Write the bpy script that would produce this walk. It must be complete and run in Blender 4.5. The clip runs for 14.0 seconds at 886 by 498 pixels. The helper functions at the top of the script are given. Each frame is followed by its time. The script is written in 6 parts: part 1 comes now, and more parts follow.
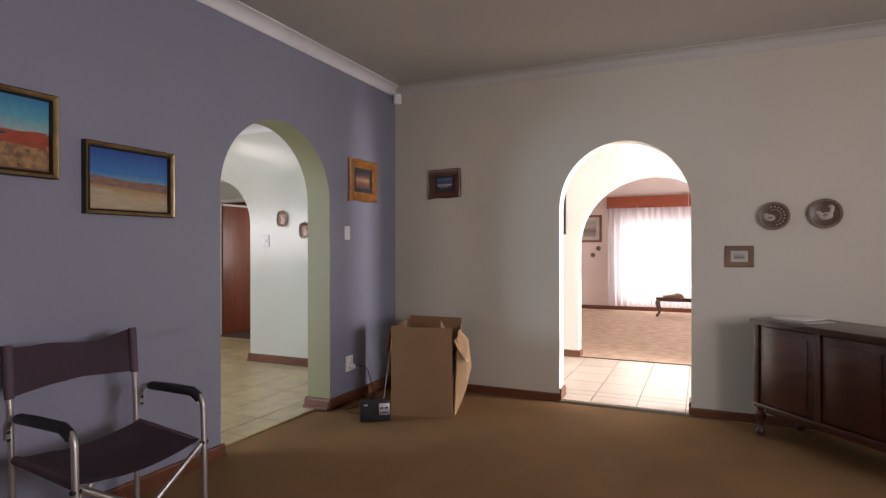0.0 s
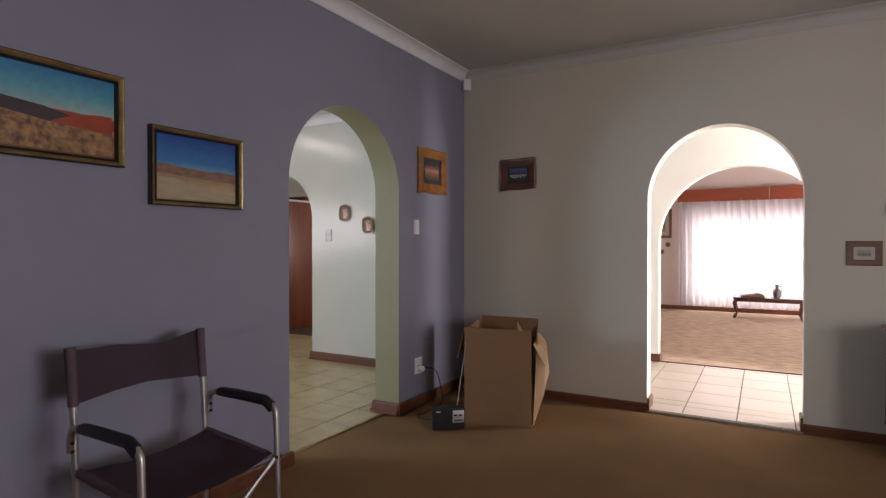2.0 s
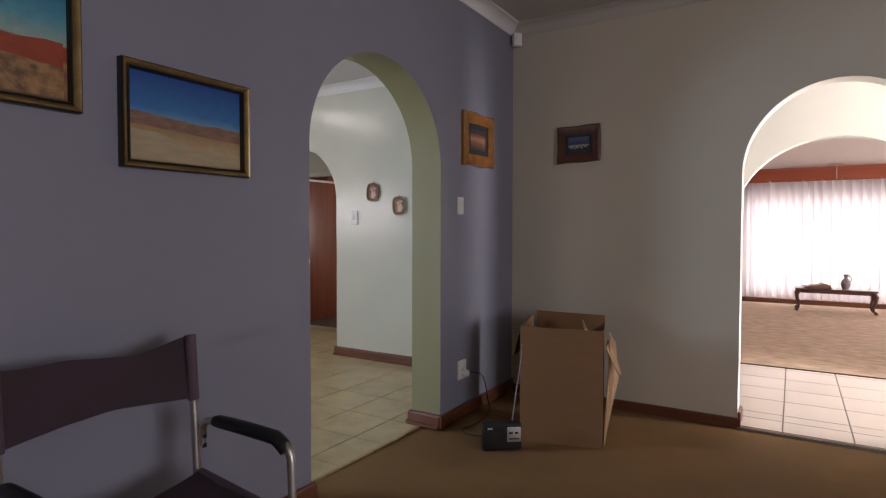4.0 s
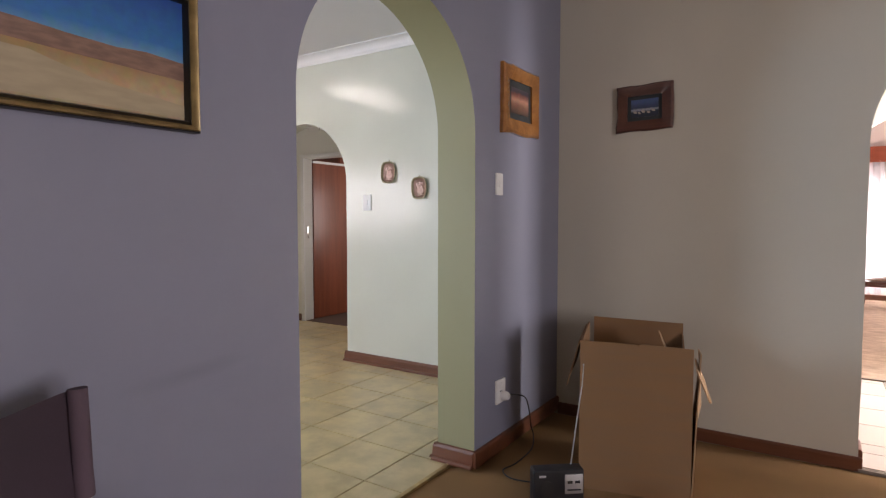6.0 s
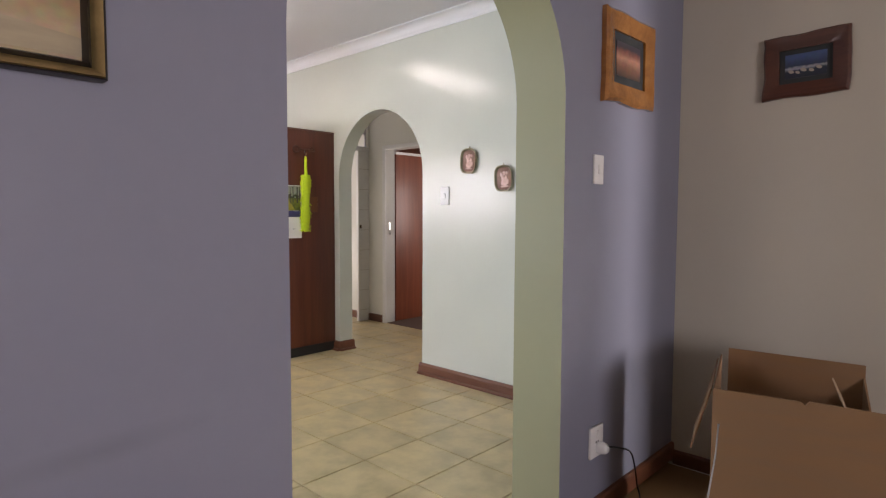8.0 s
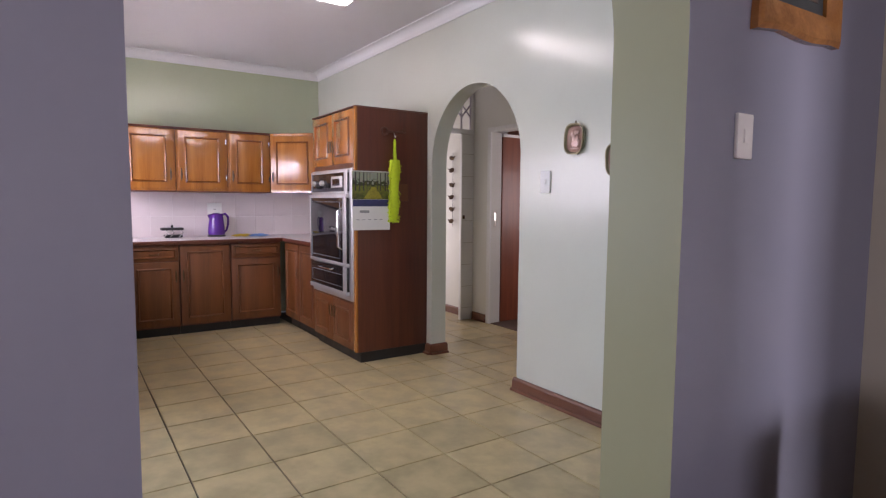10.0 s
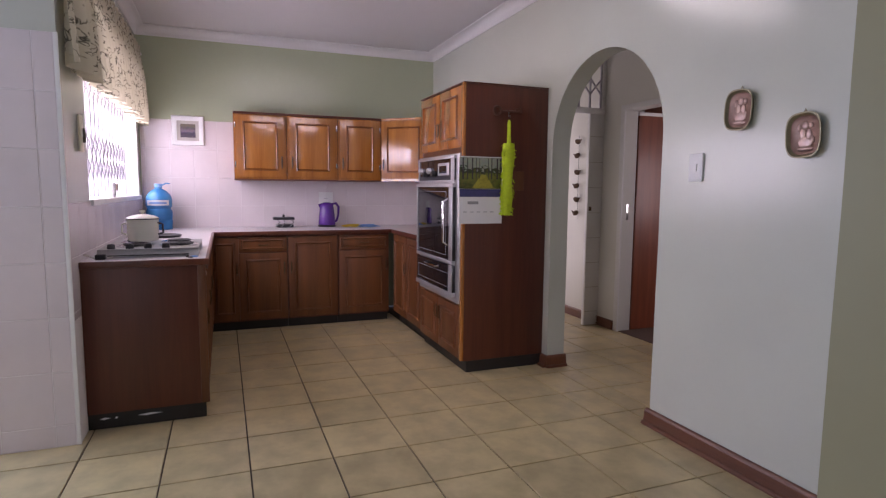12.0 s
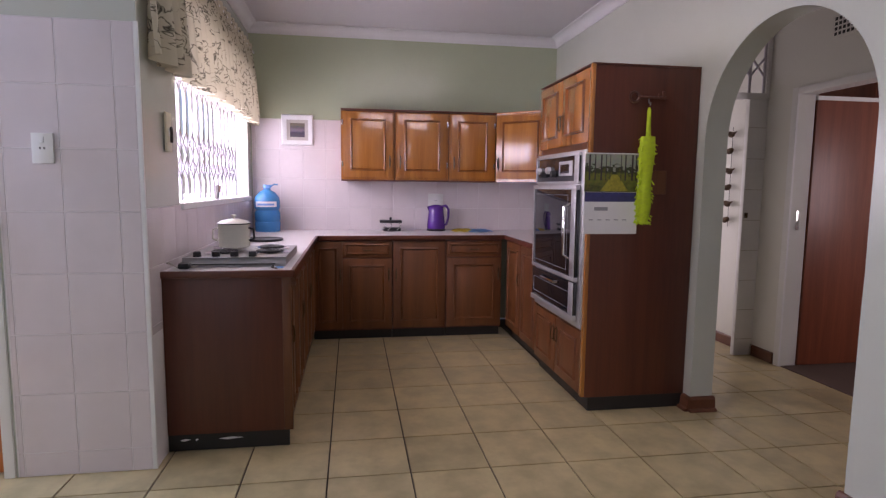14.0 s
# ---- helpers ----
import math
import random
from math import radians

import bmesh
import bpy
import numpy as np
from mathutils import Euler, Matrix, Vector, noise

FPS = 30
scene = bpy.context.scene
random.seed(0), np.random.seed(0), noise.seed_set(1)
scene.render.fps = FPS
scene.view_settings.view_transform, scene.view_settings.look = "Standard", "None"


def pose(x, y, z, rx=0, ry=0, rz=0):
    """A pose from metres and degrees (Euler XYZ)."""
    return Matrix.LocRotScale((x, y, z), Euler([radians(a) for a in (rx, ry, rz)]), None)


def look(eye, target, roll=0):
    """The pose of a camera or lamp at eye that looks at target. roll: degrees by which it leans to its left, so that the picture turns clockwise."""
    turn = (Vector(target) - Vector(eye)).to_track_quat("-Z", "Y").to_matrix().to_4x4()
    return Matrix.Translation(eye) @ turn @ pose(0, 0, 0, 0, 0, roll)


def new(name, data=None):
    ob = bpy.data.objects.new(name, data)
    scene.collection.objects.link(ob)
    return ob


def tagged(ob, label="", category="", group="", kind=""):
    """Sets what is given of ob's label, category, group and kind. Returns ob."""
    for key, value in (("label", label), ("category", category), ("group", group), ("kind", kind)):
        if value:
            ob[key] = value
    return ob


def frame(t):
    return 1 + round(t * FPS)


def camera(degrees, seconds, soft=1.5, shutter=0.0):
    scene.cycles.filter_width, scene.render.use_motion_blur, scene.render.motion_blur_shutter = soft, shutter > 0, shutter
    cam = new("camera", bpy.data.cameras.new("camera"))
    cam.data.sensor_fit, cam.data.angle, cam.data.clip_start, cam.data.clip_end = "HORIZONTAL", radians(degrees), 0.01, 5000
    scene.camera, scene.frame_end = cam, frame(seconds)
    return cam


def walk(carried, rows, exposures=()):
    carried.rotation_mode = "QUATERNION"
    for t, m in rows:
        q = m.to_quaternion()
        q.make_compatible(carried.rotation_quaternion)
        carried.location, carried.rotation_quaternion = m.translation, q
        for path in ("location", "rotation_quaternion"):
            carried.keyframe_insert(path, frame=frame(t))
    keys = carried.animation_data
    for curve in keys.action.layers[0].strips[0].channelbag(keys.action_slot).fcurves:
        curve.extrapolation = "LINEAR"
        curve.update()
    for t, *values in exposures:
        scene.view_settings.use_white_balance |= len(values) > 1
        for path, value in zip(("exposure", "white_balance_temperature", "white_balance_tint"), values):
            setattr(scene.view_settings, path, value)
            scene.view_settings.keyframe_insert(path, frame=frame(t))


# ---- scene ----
cam = camera(75.7, 14.0, soft=1.3)
PATH = [
    (0, (0.145, -0.042, 1.319), (-0.684, 1.778, 1.312), -0.1),
    (0.5, (0.087, -0.032, 1.315), (-0.767, 1.776, 1.308), 0.0),
    (1, (-0.008, -0.005, 1.314), (-0.888, 1.791, 1.303), -0.1),
    (1.5, (-0.084, 0.069, 1.31), (-1.019, 1.837, 1.296), 0.0),
    (2, (-0.182, 0.166, 1.31), (-1.164, 1.908, 1.29), 0.0),
    (2.5, (-0.296, 0.27, 1.307), (-1.31, 1.994, 1.276), 0.0),
    (3, (-0.428, 0.404, 1.296), (-1.459, 2.117, 1.255), 0.1),
    (5.5, (-1.076, 1.179, 1.263), (-2.149, 2.864, 1.161), -0.0),
    (6, (-1.196, 1.339, 1.258), (-2.29, 3.01, 1.152), -0.0),
    (6.5, (-1.292, 1.479, 1.252), (-2.421, 3.126, 1.143), -0.1),
    (7, (-1.354, 1.635, 1.259), (-2.543, 3.239, 1.144), -0.0),
    (7.5, (-1.424, 1.778, 1.257), (-2.694, 3.318, 1.136), 0.1),
    (8, (-1.488, 1.944, 1.262), (-2.856, 3.398, 1.139), 0.2),
    (10.5, (-1.891, 2.673, 1.267), (-3.608, 3.683, 1.09), 0.4),
    (11, (-1.999, 2.759, 1.273), (-3.771, 3.667, 1.082), 0.4),
    (11.5, (-2.126, 2.832, 1.28), (-3.94, 3.649, 1.077), 0.5),
    (12, (-2.24, 2.916, 1.279), (-4.096, 3.632, 1.071), 0.5),
    (12.5, (-2.373, 3.0, 1.278), (-4.268, 3.605, 1.063), 0.5),
    (13, (-2.502, 3.066, 1.282), (-4.43, 3.551, 1.066), 0.5),
    (13.5, (-2.632, 3.085, 1.294), (-4.581, 3.474, 1.076), 0.6),
    (14, (-2.752, 3.114, 1.303), (-4.715, 3.429, 1.087), 0.6),
]
EXPOSURES = [(0, 0.05, 6700, 21), (1.5, -0.15, 6700, 21), (3, -0.55, 6700, 21), (5.5, -0.08, 6750, 21), (6, 0.2, 6750, 21), (6.5, 0.35, 6750, 21), (8, 0.3, 6750, 22), (10.5, -0.1, 6350, 32), (12.5, -0.5, 6350, 36), (14, -0.48, 6350, 35)]
walk(cam, [(t, look(eye, target, roll)) for t, eye, target, roll in PATH], EXPOSURES)

# ---- world and lights ----
world = bpy.data.worlds.new("world")
scene.world = world
world.use_nodes = True
wn = world.node_tree.nodes
sky = wn.new("ShaderNodeTexSky")
sky.sky_type, sky.sun_disc = "NISHITA", False
sky.sun_elevation, sky.sun_rotation = radians(52), radians(20)
wn["Background"].inputs["Strength"].default_value = 0.12
world.node_tree.links.new(sky.outputs[0], wn["Background"].inputs["Color"])

sun = new("sun", bpy.data.lights.new("sun", "SUN"))
sun.data.energy, sun.data.angle, sun.data.color = 4.0, radians(0.5), (1.0, 0.95, 0.87)
sun.matrix_world = look((4, 12, 14), (0, 4, 0))


def daylight(name, eye, target, w, h, watts, color):
    """Sky light that stands in an opening: a window, a door or an added hole."""
    ob = new(name, bpy.data.lights.new(name, "AREA"))
    ob.data.shape, ob.data.size, ob.data.size_y = "RECTANGLE", w, h
    ob.data.energy, ob.data.color = watts, color
    ob.matrix_world = look(eye, target)
    return ob


daylight("daylight_kitchen_window", (-6.98, 1.93, 1.66), (-6.98, 4, 1.4), 2.0, 0.9, 92, (0.96, 0.95, 1.0))
daylight("daylight_back_door", (-5.58, 1.18, 1.48), (-3.6, 3.4, 1.0), 0.75, 1.0, 82, (0.58, 0.79, 1.0))
# added fill that brightens the tiled pier; its opening is unseen
daylight("fill_kitchen_south", (-4.2, -0.78, 1.5), (-4.4, 4, 1.2), 1.6, 1.2, 26, (1.0, 0.94, 0.95))
daylight("daylight_living_window", (3.46, 1.0, 1.55), (0, 1.3, 1.35), 1.8, 1.3, 106, (0.96, 0.95, 1.0))
daylight("daylight_lounge_window", (0.2, 12.42, 1.02), (0.2, 9, 0.9), 3.4, 1.5, 140, (1.0, 0.98, 0.97))
# extra lounge light through an unseen opening, so the curtain lamp can stay weak
daylight("fill_lounge_side", (3.67, 9.4, 1.4), (0, 9.4, 0.9), 2.4, 1.3, 200, (1.0, 0.97, 0.95))
daylight("daylight_hall_door", (3.46, 5.9, 1.3), (0, 5.9, 1.2), 0.9, 1.9, 420, (0.97, 0.96, 0.95))
daylight("daylight_passage_door", (-8.2, 5.62, 1.1), (-6, 5.62, 1.0), 0.7, 1.8, 14, (1.0, 0.95, 0.9))
# lamp added in the bedroom, out of view, to brighten the passage
daylight("fill_bedroom", (-4.16, 7.7, 1.5), (-6, 7.5, 1.2), 1.0, 1.1, 22, (1.0, 0.95, 0.9))

# ---- materials ----
def nodes_of(name):
    m = bpy.data.materials.new(name)
    m.use_nodes = True
    return m, m.node_tree, m.node_tree.nodes["Principled BSDF"]


def surface(name, color, rough=0.6, var=0.12, scale=6.0, bump=0.1, fine=80.0, metal=0.0, spec=0.5, stretch=(1, 1, 1), dark=None, coat=0.0, per_object=0.0, depth=0.002):
    """A plain surface: stains at a broad scale, grain at a fine one, and bump."""
    m, t, b = nodes_of(name)
    n, l = t.nodes, t.links.new
    co = n.new("ShaderNodeTexCoord")
    mp = n.new("ShaderNodeMapping")
    mp.inputs["Scale"].default_value = stretch
    if per_object:
        l(n.new("ShaderNodeNewGeometry").outputs["Position"], mp.inputs["Vector"])
    else:
        l(co.outputs["Object"], mp.inputs["Vector"])
    broad, grain = n.new("ShaderNodeTexNoise"), n.new("ShaderNodeTexNoise")
    broad.inputs["Scale"].default_value, broad.inputs["Detail"].default_value = scale, 4
    grain.inputs["Scale"].default_value, grain.inputs["Detail"].default_value = fine, 3
    l(mp.outputs[0], broad.inputs["Vector"]), l(mp.outputs[0], grain.inputs["Vector"])
    low = dark or tuple(c * (1 - var) for c in color)
    high = tuple(min(1, c * (1 + var * 0.7)) for c in color)
    mix = n.new("ShaderNodeMix")
    mix.data_type = "RGBA"
    mix.inputs[6].default_value, mix.inputs[7].default_value = (*low, 1), (*high, 1)
    add = n.new("ShaderNodeMath")
    add.operation = "MULTIPLY_ADD"
    add.inputs[1].default_value, add.inputs[2].default_value = 0.3, 0.0
    l(grain.outputs[0], add.inputs[0])
    soft = n.new("ShaderNodeMapRange")
    soft.interpolation_type = "SMOOTHSTEP"
    soft.inputs[1].default_value, soft.inputs[2].default_value = 0.28, 0.72
    l(broad.outputs[0], soft.inputs[0])
    add2 = n.new("ShaderNodeMath")
    add2.operation = "MULTIPLY_ADD"
    add2.inputs[1].default_value = 0.68
    l(soft.outputs[0], add2.inputs[0]), l(add.outputs[0], add2.inputs[2])
    l(add2.outputs[0], mix.inputs[0])
    out = mix.outputs[2]
    if per_object:
        info, hsv, mr = n.new("ShaderNodeObjectInfo"), n.new("ShaderNodeHueSaturation"), n.new("ShaderNodeMapRange")
        mr.inputs[3].default_value, mr.inputs[4].default_value = 1 - per_object, 1 + per_object
        l(info.outputs["Random"], mr.inputs[0]), l(mr.outputs[0], hsv.inputs["Value"]), l(out, hsv.inputs["Color"])
        out = hsv.outputs[0]
    l(out, b.inputs["Base Color"])
    rr = n.new("ShaderNodeMapRange")
    rr.inputs[3].default_value, rr.inputs[4].default_value = rough * 0.85, min(1, rough * 1.15)
    l(soft.outputs[0], rr.inputs[0]), l(rr.outputs[0], b.inputs["Roughness"])
    b.inputs["Metallic"].default_value, b.inputs["Specular IOR Level"].default_value = metal, spec
    b.inputs["Coat Weight"].default_value, b.inputs["Coat Roughness"].default_value = coat, 0.15
    if bump:
        bp = n.new("ShaderNodeBump")
        bp.inputs["Strength"].default_value, bp.inputs["Distance"].default_value = bump, depth
        l(add2.outputs[0], bp.inputs["Height"]), l(bp.outputs[0], b.inputs["Normal"])
    return m


def wood(name, light, dark, rough=0.4, axis="z", coat=0.0, ring=14.0):
    """Timber with its grain along one axis."""
    m, t, b = nodes_of(name)
    n, l = t.nodes, t.links.new
    co, mp = n.new("ShaderNodeTexCoord"), n.new("ShaderNodeMapping")
    mp.inputs["Scale"].default_value = {"x": (0.06, 1, 1), "y": (1, 0.06, 1), "z": (1, 1, 0.06)}[axis]
    l(co.outputs["Object"], mp.inputs["Vector"])
    a, c = n.new("ShaderNodeTexNoise"), n.new("ShaderNodeTexNoise")
    a.inputs["Scale"].default_value, a.inputs["Detail"].default_value, a.inputs["Distortion"].default_value = ring, 6, 0.6
    c.inputs["Scale"].default_value, c.inputs["Detail"].default_value = ring * 9, 3
    l(mp.outputs[0], a.inputs["Vector"]), l(mp.outputs[0], c.inputs["Vector"])
    ramp = n.new("ShaderNodeValToRGB")
    ramp.color_ramp.elements[0].position, ramp.color_ramp.elements[0].color = 0.3, (*dark, 1)
    ramp.color_ramp.elements[1].position, ramp.color_ramp.elements[1].color = 0.72, (*light, 1)
    s = n.new("ShaderNodeMath")
    s.operation = "MULTIPLY_ADD"
    s.inputs[1].default_value = 0.3
    k = n.new("ShaderNodeMath")
    k.operation = "MULTIPLY"
    k.inputs[1].default_value = 0.75
    l(a.outputs[0], k.inputs[0]), l(c.outputs[0], s.inputs[0]), l(k.outputs[0], s.inputs[2]), l(s.outputs[0], ramp.inputs[0])
    l(ramp.outputs[0], b.inputs["Base Color"])
    b.inputs["Roughness"].default_value = rough
    b.inputs["Coat Weight"].default_value, b.inputs["Coat Roughness"].default_value = coat, 0.2
    bp = n.new("ShaderNodeBump")
    bp.inputs["Strength"].default_value, bp.inputs["Distance"].default_value = 0.12, 0.001
    l(s.outputs[0], bp.inputs["Height"]), l(bp.outputs[0], b.inputs["Normal"])
    return m


M = {}
M["blue_wall"] = surface("blue_grey_paint", (0.230, 0.236, 0.300), 0.55, 0.05, 1.2, 0.12, 60)
M["white_wall"] = surface("off_white_paint", (0.575, 0.54, 0.445), 0.6, 0.05, 1.3, 0.12, 60)
M["hall_wall"] = surface("cream_paint", (0.74, 0.735, 0.68), 0.5, 0.05, 1.3, 0.12, 60)
M["far_wall"] = surface("pale_pink_paint", (0.72, 0.63, 0.58), 0.6, 0.05, 1.3, 0.1, 60)
M["green_wall"] = surface("pale_green_gloss_paint", (0.44, 0.49, 0.34), 0.22, 0.05, 1.5, 0.14, 45)
M["kitchen_wall"] = surface("pale_cream_green_gloss_paint", (0.55, 0.575, 0.50), 0.22, 0.05, 1.5, 0.14, 45)
M["ceiling"] = surface("ceiling_paint", (0.66, 0.65, 0.66), 0.75, 0.04, 1.0, 0.05, 50)
M["ceiling_living"] = surface("grey_ceiling_paint", (0.52, 0.50, 0.46), 0.8, 0.05, 1.0, 0.05, 50)
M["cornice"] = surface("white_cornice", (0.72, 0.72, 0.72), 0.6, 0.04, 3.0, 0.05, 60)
M["carpet"] = surface("golden_brown_carpet", (0.235, 0.138, 0.063), 0.95, 0.18, 1.6, 0.6, 260, spec=0.1, depth=0.006)
M["far_carpet"] = surface("sculpted_beige_carpet", (0.52, 0.385, 0.28), 0.95, 0.34, 6.0, 0.6, 160, spec=0.1, stretch=(1, 2.2, 1), depth=0.01)
M["dark_carpet"] = surface("dark_brown_carpet", (0.13, 0.09, 0.075), 0.95, 0.15, 3.0, 0.5, 200, spec=0.1)
M["tile"] = surface("beige_stone_look_tile", (0.46, 0.372, 0.20), 0.35, 0.30, 6.0, 0.05, 30, per_object=0.09)
# the beige tile made paler: the hall's glare is put into the colour
M["tile_hall"] = surface("glare_lightened_tile", (0.56, 0.48, 0.40), 0.34, 0.08, 4.2, 0.05, 30, per_object=0.05)
# the kitchen's pale green on the arch reveal, with its shadow in the colour
M["shaded_green_wall"] = surface("shaded_green_paint", (0.285, 0.275, 0.158), 0.5, 0.06, 1.5, 0.16, 45, spec=0.3)
M["grout"] = surface("dark_grout", (0.05, 0.036, 0.025), 0.9, 0.2, 8, 0.2, 90)
M["wall_tile"] = surface("glazed_white_wall_tile", (0.70, 0.63, 0.64), 0.20, 0.05, 4.0, 0.05, 30, per_object=0.02)
# joints between the glare-lightened hall tiles, lightened along with them
M["grout_hall"] = surface("glare_lightened_grout", (0.22, 0.18, 0.14), 0.9, 0.2, 8, 0.2, 90)
M["wall_grout"] = surface("white_wall_grout", (0.76, 0.72, 0.72), 0.8, 0.05, 8, 0.1, 90)
M["skirting"] = wood("brown_skirting_wood", (0.17, 0.060, 0.028), (0.09, 0.032, 0.016), 0.38, "x")
M["ground"] = surface("pale_paving", (0.45, 0.42, 0.38), 0.9, 0.15, 1.0, 0.2, 30)
M["white_paint"] = surface("white_enamel", (0.78, 0.78, 0.77), 0.35, 0.05, 3, 0.05, 40)
M["door_wood"] = wood("red_brown_door", (0.26, 0.07, 0.03), (0.16, 0.04, 0.018), 0.4, "z", 0.2)


def scuffed(m, centre, slope, length, height, strength):
    """Adds one long soft scuff, rising along y, to a wall's paint."""
    t = m.node_tree
    n, l = t.nodes, t.links.new
    b = n["Principled BSDF"]
    src = b.inputs["Base Color"].links[0].from_socket
    g, sub, rot, div, ln, rng, mix = (n.new("ShaderNodeNewGeometry"), n.new("ShaderNodeVectorMath"), n.new("ShaderNodeVectorRotate"), n.new("ShaderNodeVectorMath"), n.new("ShaderNodeVectorMath"),
                                      n.new("ShaderNodeMapRange"), n.new("ShaderNodeMix"))
    sub.operation, div.operation, ln.operation = "SUBTRACT", "MULTIPLY", "LENGTH"
    sub.inputs[1].default_value = centre
    rot.rotation_type = "X_AXIS"
    rot.inputs["Angle"].default_value = -slope
    div.inputs[1].default_value = (1, 1 / length, 1 / height)
    l(g.outputs["Position"], sub.inputs[0]), l(sub.outputs[0], rot.inputs["Vector"]), l(rot.outputs[0], div.inputs[0]), l(div.outputs[0], ln.inputs[0])
    rng.inputs[1].default_value, rng.inputs[2].default_value, rng.inputs[3].default_value, rng.inputs[4].default_value = 0.0, 1.0, strength, 0.0
    l(ln.outputs["Value"], rng.inputs[0])
    mix.data_type = "RGBA"
    mix.inputs[7].default_value = (0.10, 0.09, 0.10, 1)
    l(rng.outputs[0], mix.inputs[0]), l(src, mix.inputs[6]), l(mix.outputs[2], b.inputs["Base Color"])


scuffed(M["blue_wall"], (-2.61, 2.25, 0.838), 0.06, 0.22, 0.03, 0.22)   # smear left by a chair back

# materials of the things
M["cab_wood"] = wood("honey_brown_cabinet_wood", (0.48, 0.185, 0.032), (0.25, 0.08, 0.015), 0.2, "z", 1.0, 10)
# darker brown than cab_wood, for the mouldings of its doors
M["cab_mould"] = wood("dark_moulding_wood", (0.26, 0.085, 0.018), (0.13, 0.04, 0.010), 0.2, "z", 0.5, 10)
# cabinet wood darkened for low units: the shade down there is in the colour
M["cab_base"] = wood("shaded_base_cabinet_wood", (0.185, 0.062, 0.016), (0.085, 0.027, 0.009), 0.42, "z", 0.12, 10)
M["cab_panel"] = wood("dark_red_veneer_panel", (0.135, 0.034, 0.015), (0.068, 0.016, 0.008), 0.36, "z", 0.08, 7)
M["sideboard"] = wood("dark_mahogany", (0.075, 0.021, 0.013), (0.035, 0.010, 0.007), 0.35, "x", 0.3)
M["pelmet"] = wood("red_brown_pelmet_wood", (0.34, 0.075, 0.03), (0.24, 0.05, 0.02), 0.4, "x", 0.2)
M["frame_gold_wood"] = wood("golden_pine", (0.44, 0.19, 0.045), (0.22, 0.08, 0.018), 0.22, "y", 0.4)
M["frame_dark_wood"] = wood("dark_reddish_frame_wood", (0.12, 0.04, 0.022), (0.06, 0.02, 0.012), 0.35, "x", 0.3)
M["frame_grey_wood"] = wood("weathered_brown_frame_wood", (0.22, 0.13, 0.08), (0.13, 0.075, 0.05), 0.6, "x")
M["bench_wood"] = wood("dark_carved_wood", (0.09, 0.03, 0.018), (0.04, 0.014, 0.01), 0.3, "x", 0.3)
M["orange_door"] = wood("orange_varnished_door", (0.55, 0.17, 0.035), (0.36, 0.10, 0.02), 0.3, "z", 0.3)
M["gilt"] = surface("worn_gilt", (0.42, 0.30, 0.13), 0.35, 0.35, 20, 0.2, 120, metal=0.7)
M["black_lacquer"] = surface("black_lacquer", (0.018, 0.015, 0.013), 0.35, 0.2, 12, 0.05)
M["black_plastic"] = surface("black_plastic", (0.012, 0.012, 0.014), 0.45, 0.2, 12, 0.05)
M["kick"] = surface("scuffed_black_plinth", (0.016, 0.014, 0.013), 0.5, 0.4, 14, 0.2)
M["white_plastic"] = surface("white_plastic", (0.78, 0.78, 0.76), 0.35, 0.04, 10, 0.03)
M["cream_plastic"] = surface("cream_plastic", (0.70, 0.66, 0.50), 0.4, 0.05, 10, 0.03)
M["worktop"] = surface("pale_laminate_worktop", (0.66, 0.62, 0.62), 0.36, 0.08, 60, 0.03, 200)
M["steel"] = surface("brushed_steel", (0.56, 0.56, 0.57), 0.42, 0.08, 3, 0.05, 200, metal=0.8, stretch=(1, 1, 12))
M["aluminium"] = surface("dull_aluminium_tube", (0.50, 0.48, 0.45), 0.38, 0.2, 9, 0.08, metal=0.9)
M["chrome"] = surface("chrome", (0.75, 0.75, 0.76), 0.12, 0.03, 6, 0.0, metal=1.0)
M["bronze"] = surface("aged_bronze_handle", (0.10, 0.065, 0.035), 0.4, 0.25, 40, 0.1, metal=0.8)
M["black_glass"] = surface("black_oven_glass", (0.010, 0.011, 0.014), 0.05, 0.1, 4, 0.0, spec=0.8)
M["canvas_purple"] = surface("plum_canvas", (0.106, 0.070, 0.090), 0.85, 0.25, 5, 0.4, 300)
M["cardboard"] = surface("brown_cardboard", (0.235, 0.125, 0.055), 0.85, 0.10, 4, 0.15, 60, stretch=(1, 1, 6))
M["cardboard_in"] = surface("pale_cardboard", (0.46, 0.30, 0.17), 0.85, 0.10, 4, 0.15, 60)
M["bag_black"] = surface("black_bag", (0.012, 0.012, 0.016), 0.4, 0.3, 9, 0.5)
M["red_print"] = surface("red_print", (0.42, 0.03, 0.025), 0.5, 0.2, 20, 0.0)
M["enamel"] = surface("cream_enamel", (0.74, 0.72, 0.62), 0.22, 0.05, 8, 0.02)
M["purple_plastic"] = surface("purple_plastic", (0.10, 0.025, 0.26), 0.2, 0.08, 8, 0.02)
M["yellow_cloth"] = surface("yellow_cloth", (0.75, 0.55, 0.05), 0.9, 0.15, 30, 0.4, 200)
M["blue_cloth"] = surface("light_blue_cloth", (0.18, 0.36, 0.68), 0.9, 0.15, 30, 0.4, 200)
M["lime"] = surface("lime_green_microfibre", (0.50, 0.66, 0.015), 0.8, 0.15, 60, 0.5, 200)
M["paper"] = surface("white_paper", (0.76, 0.75, 0.74), 0.8, 0.04, 6, 0.02)
M["grey_paper"] = surface("newsprint", (0.42, 0.40, 0.37), 0.8, 0.3, 40, 0.02)
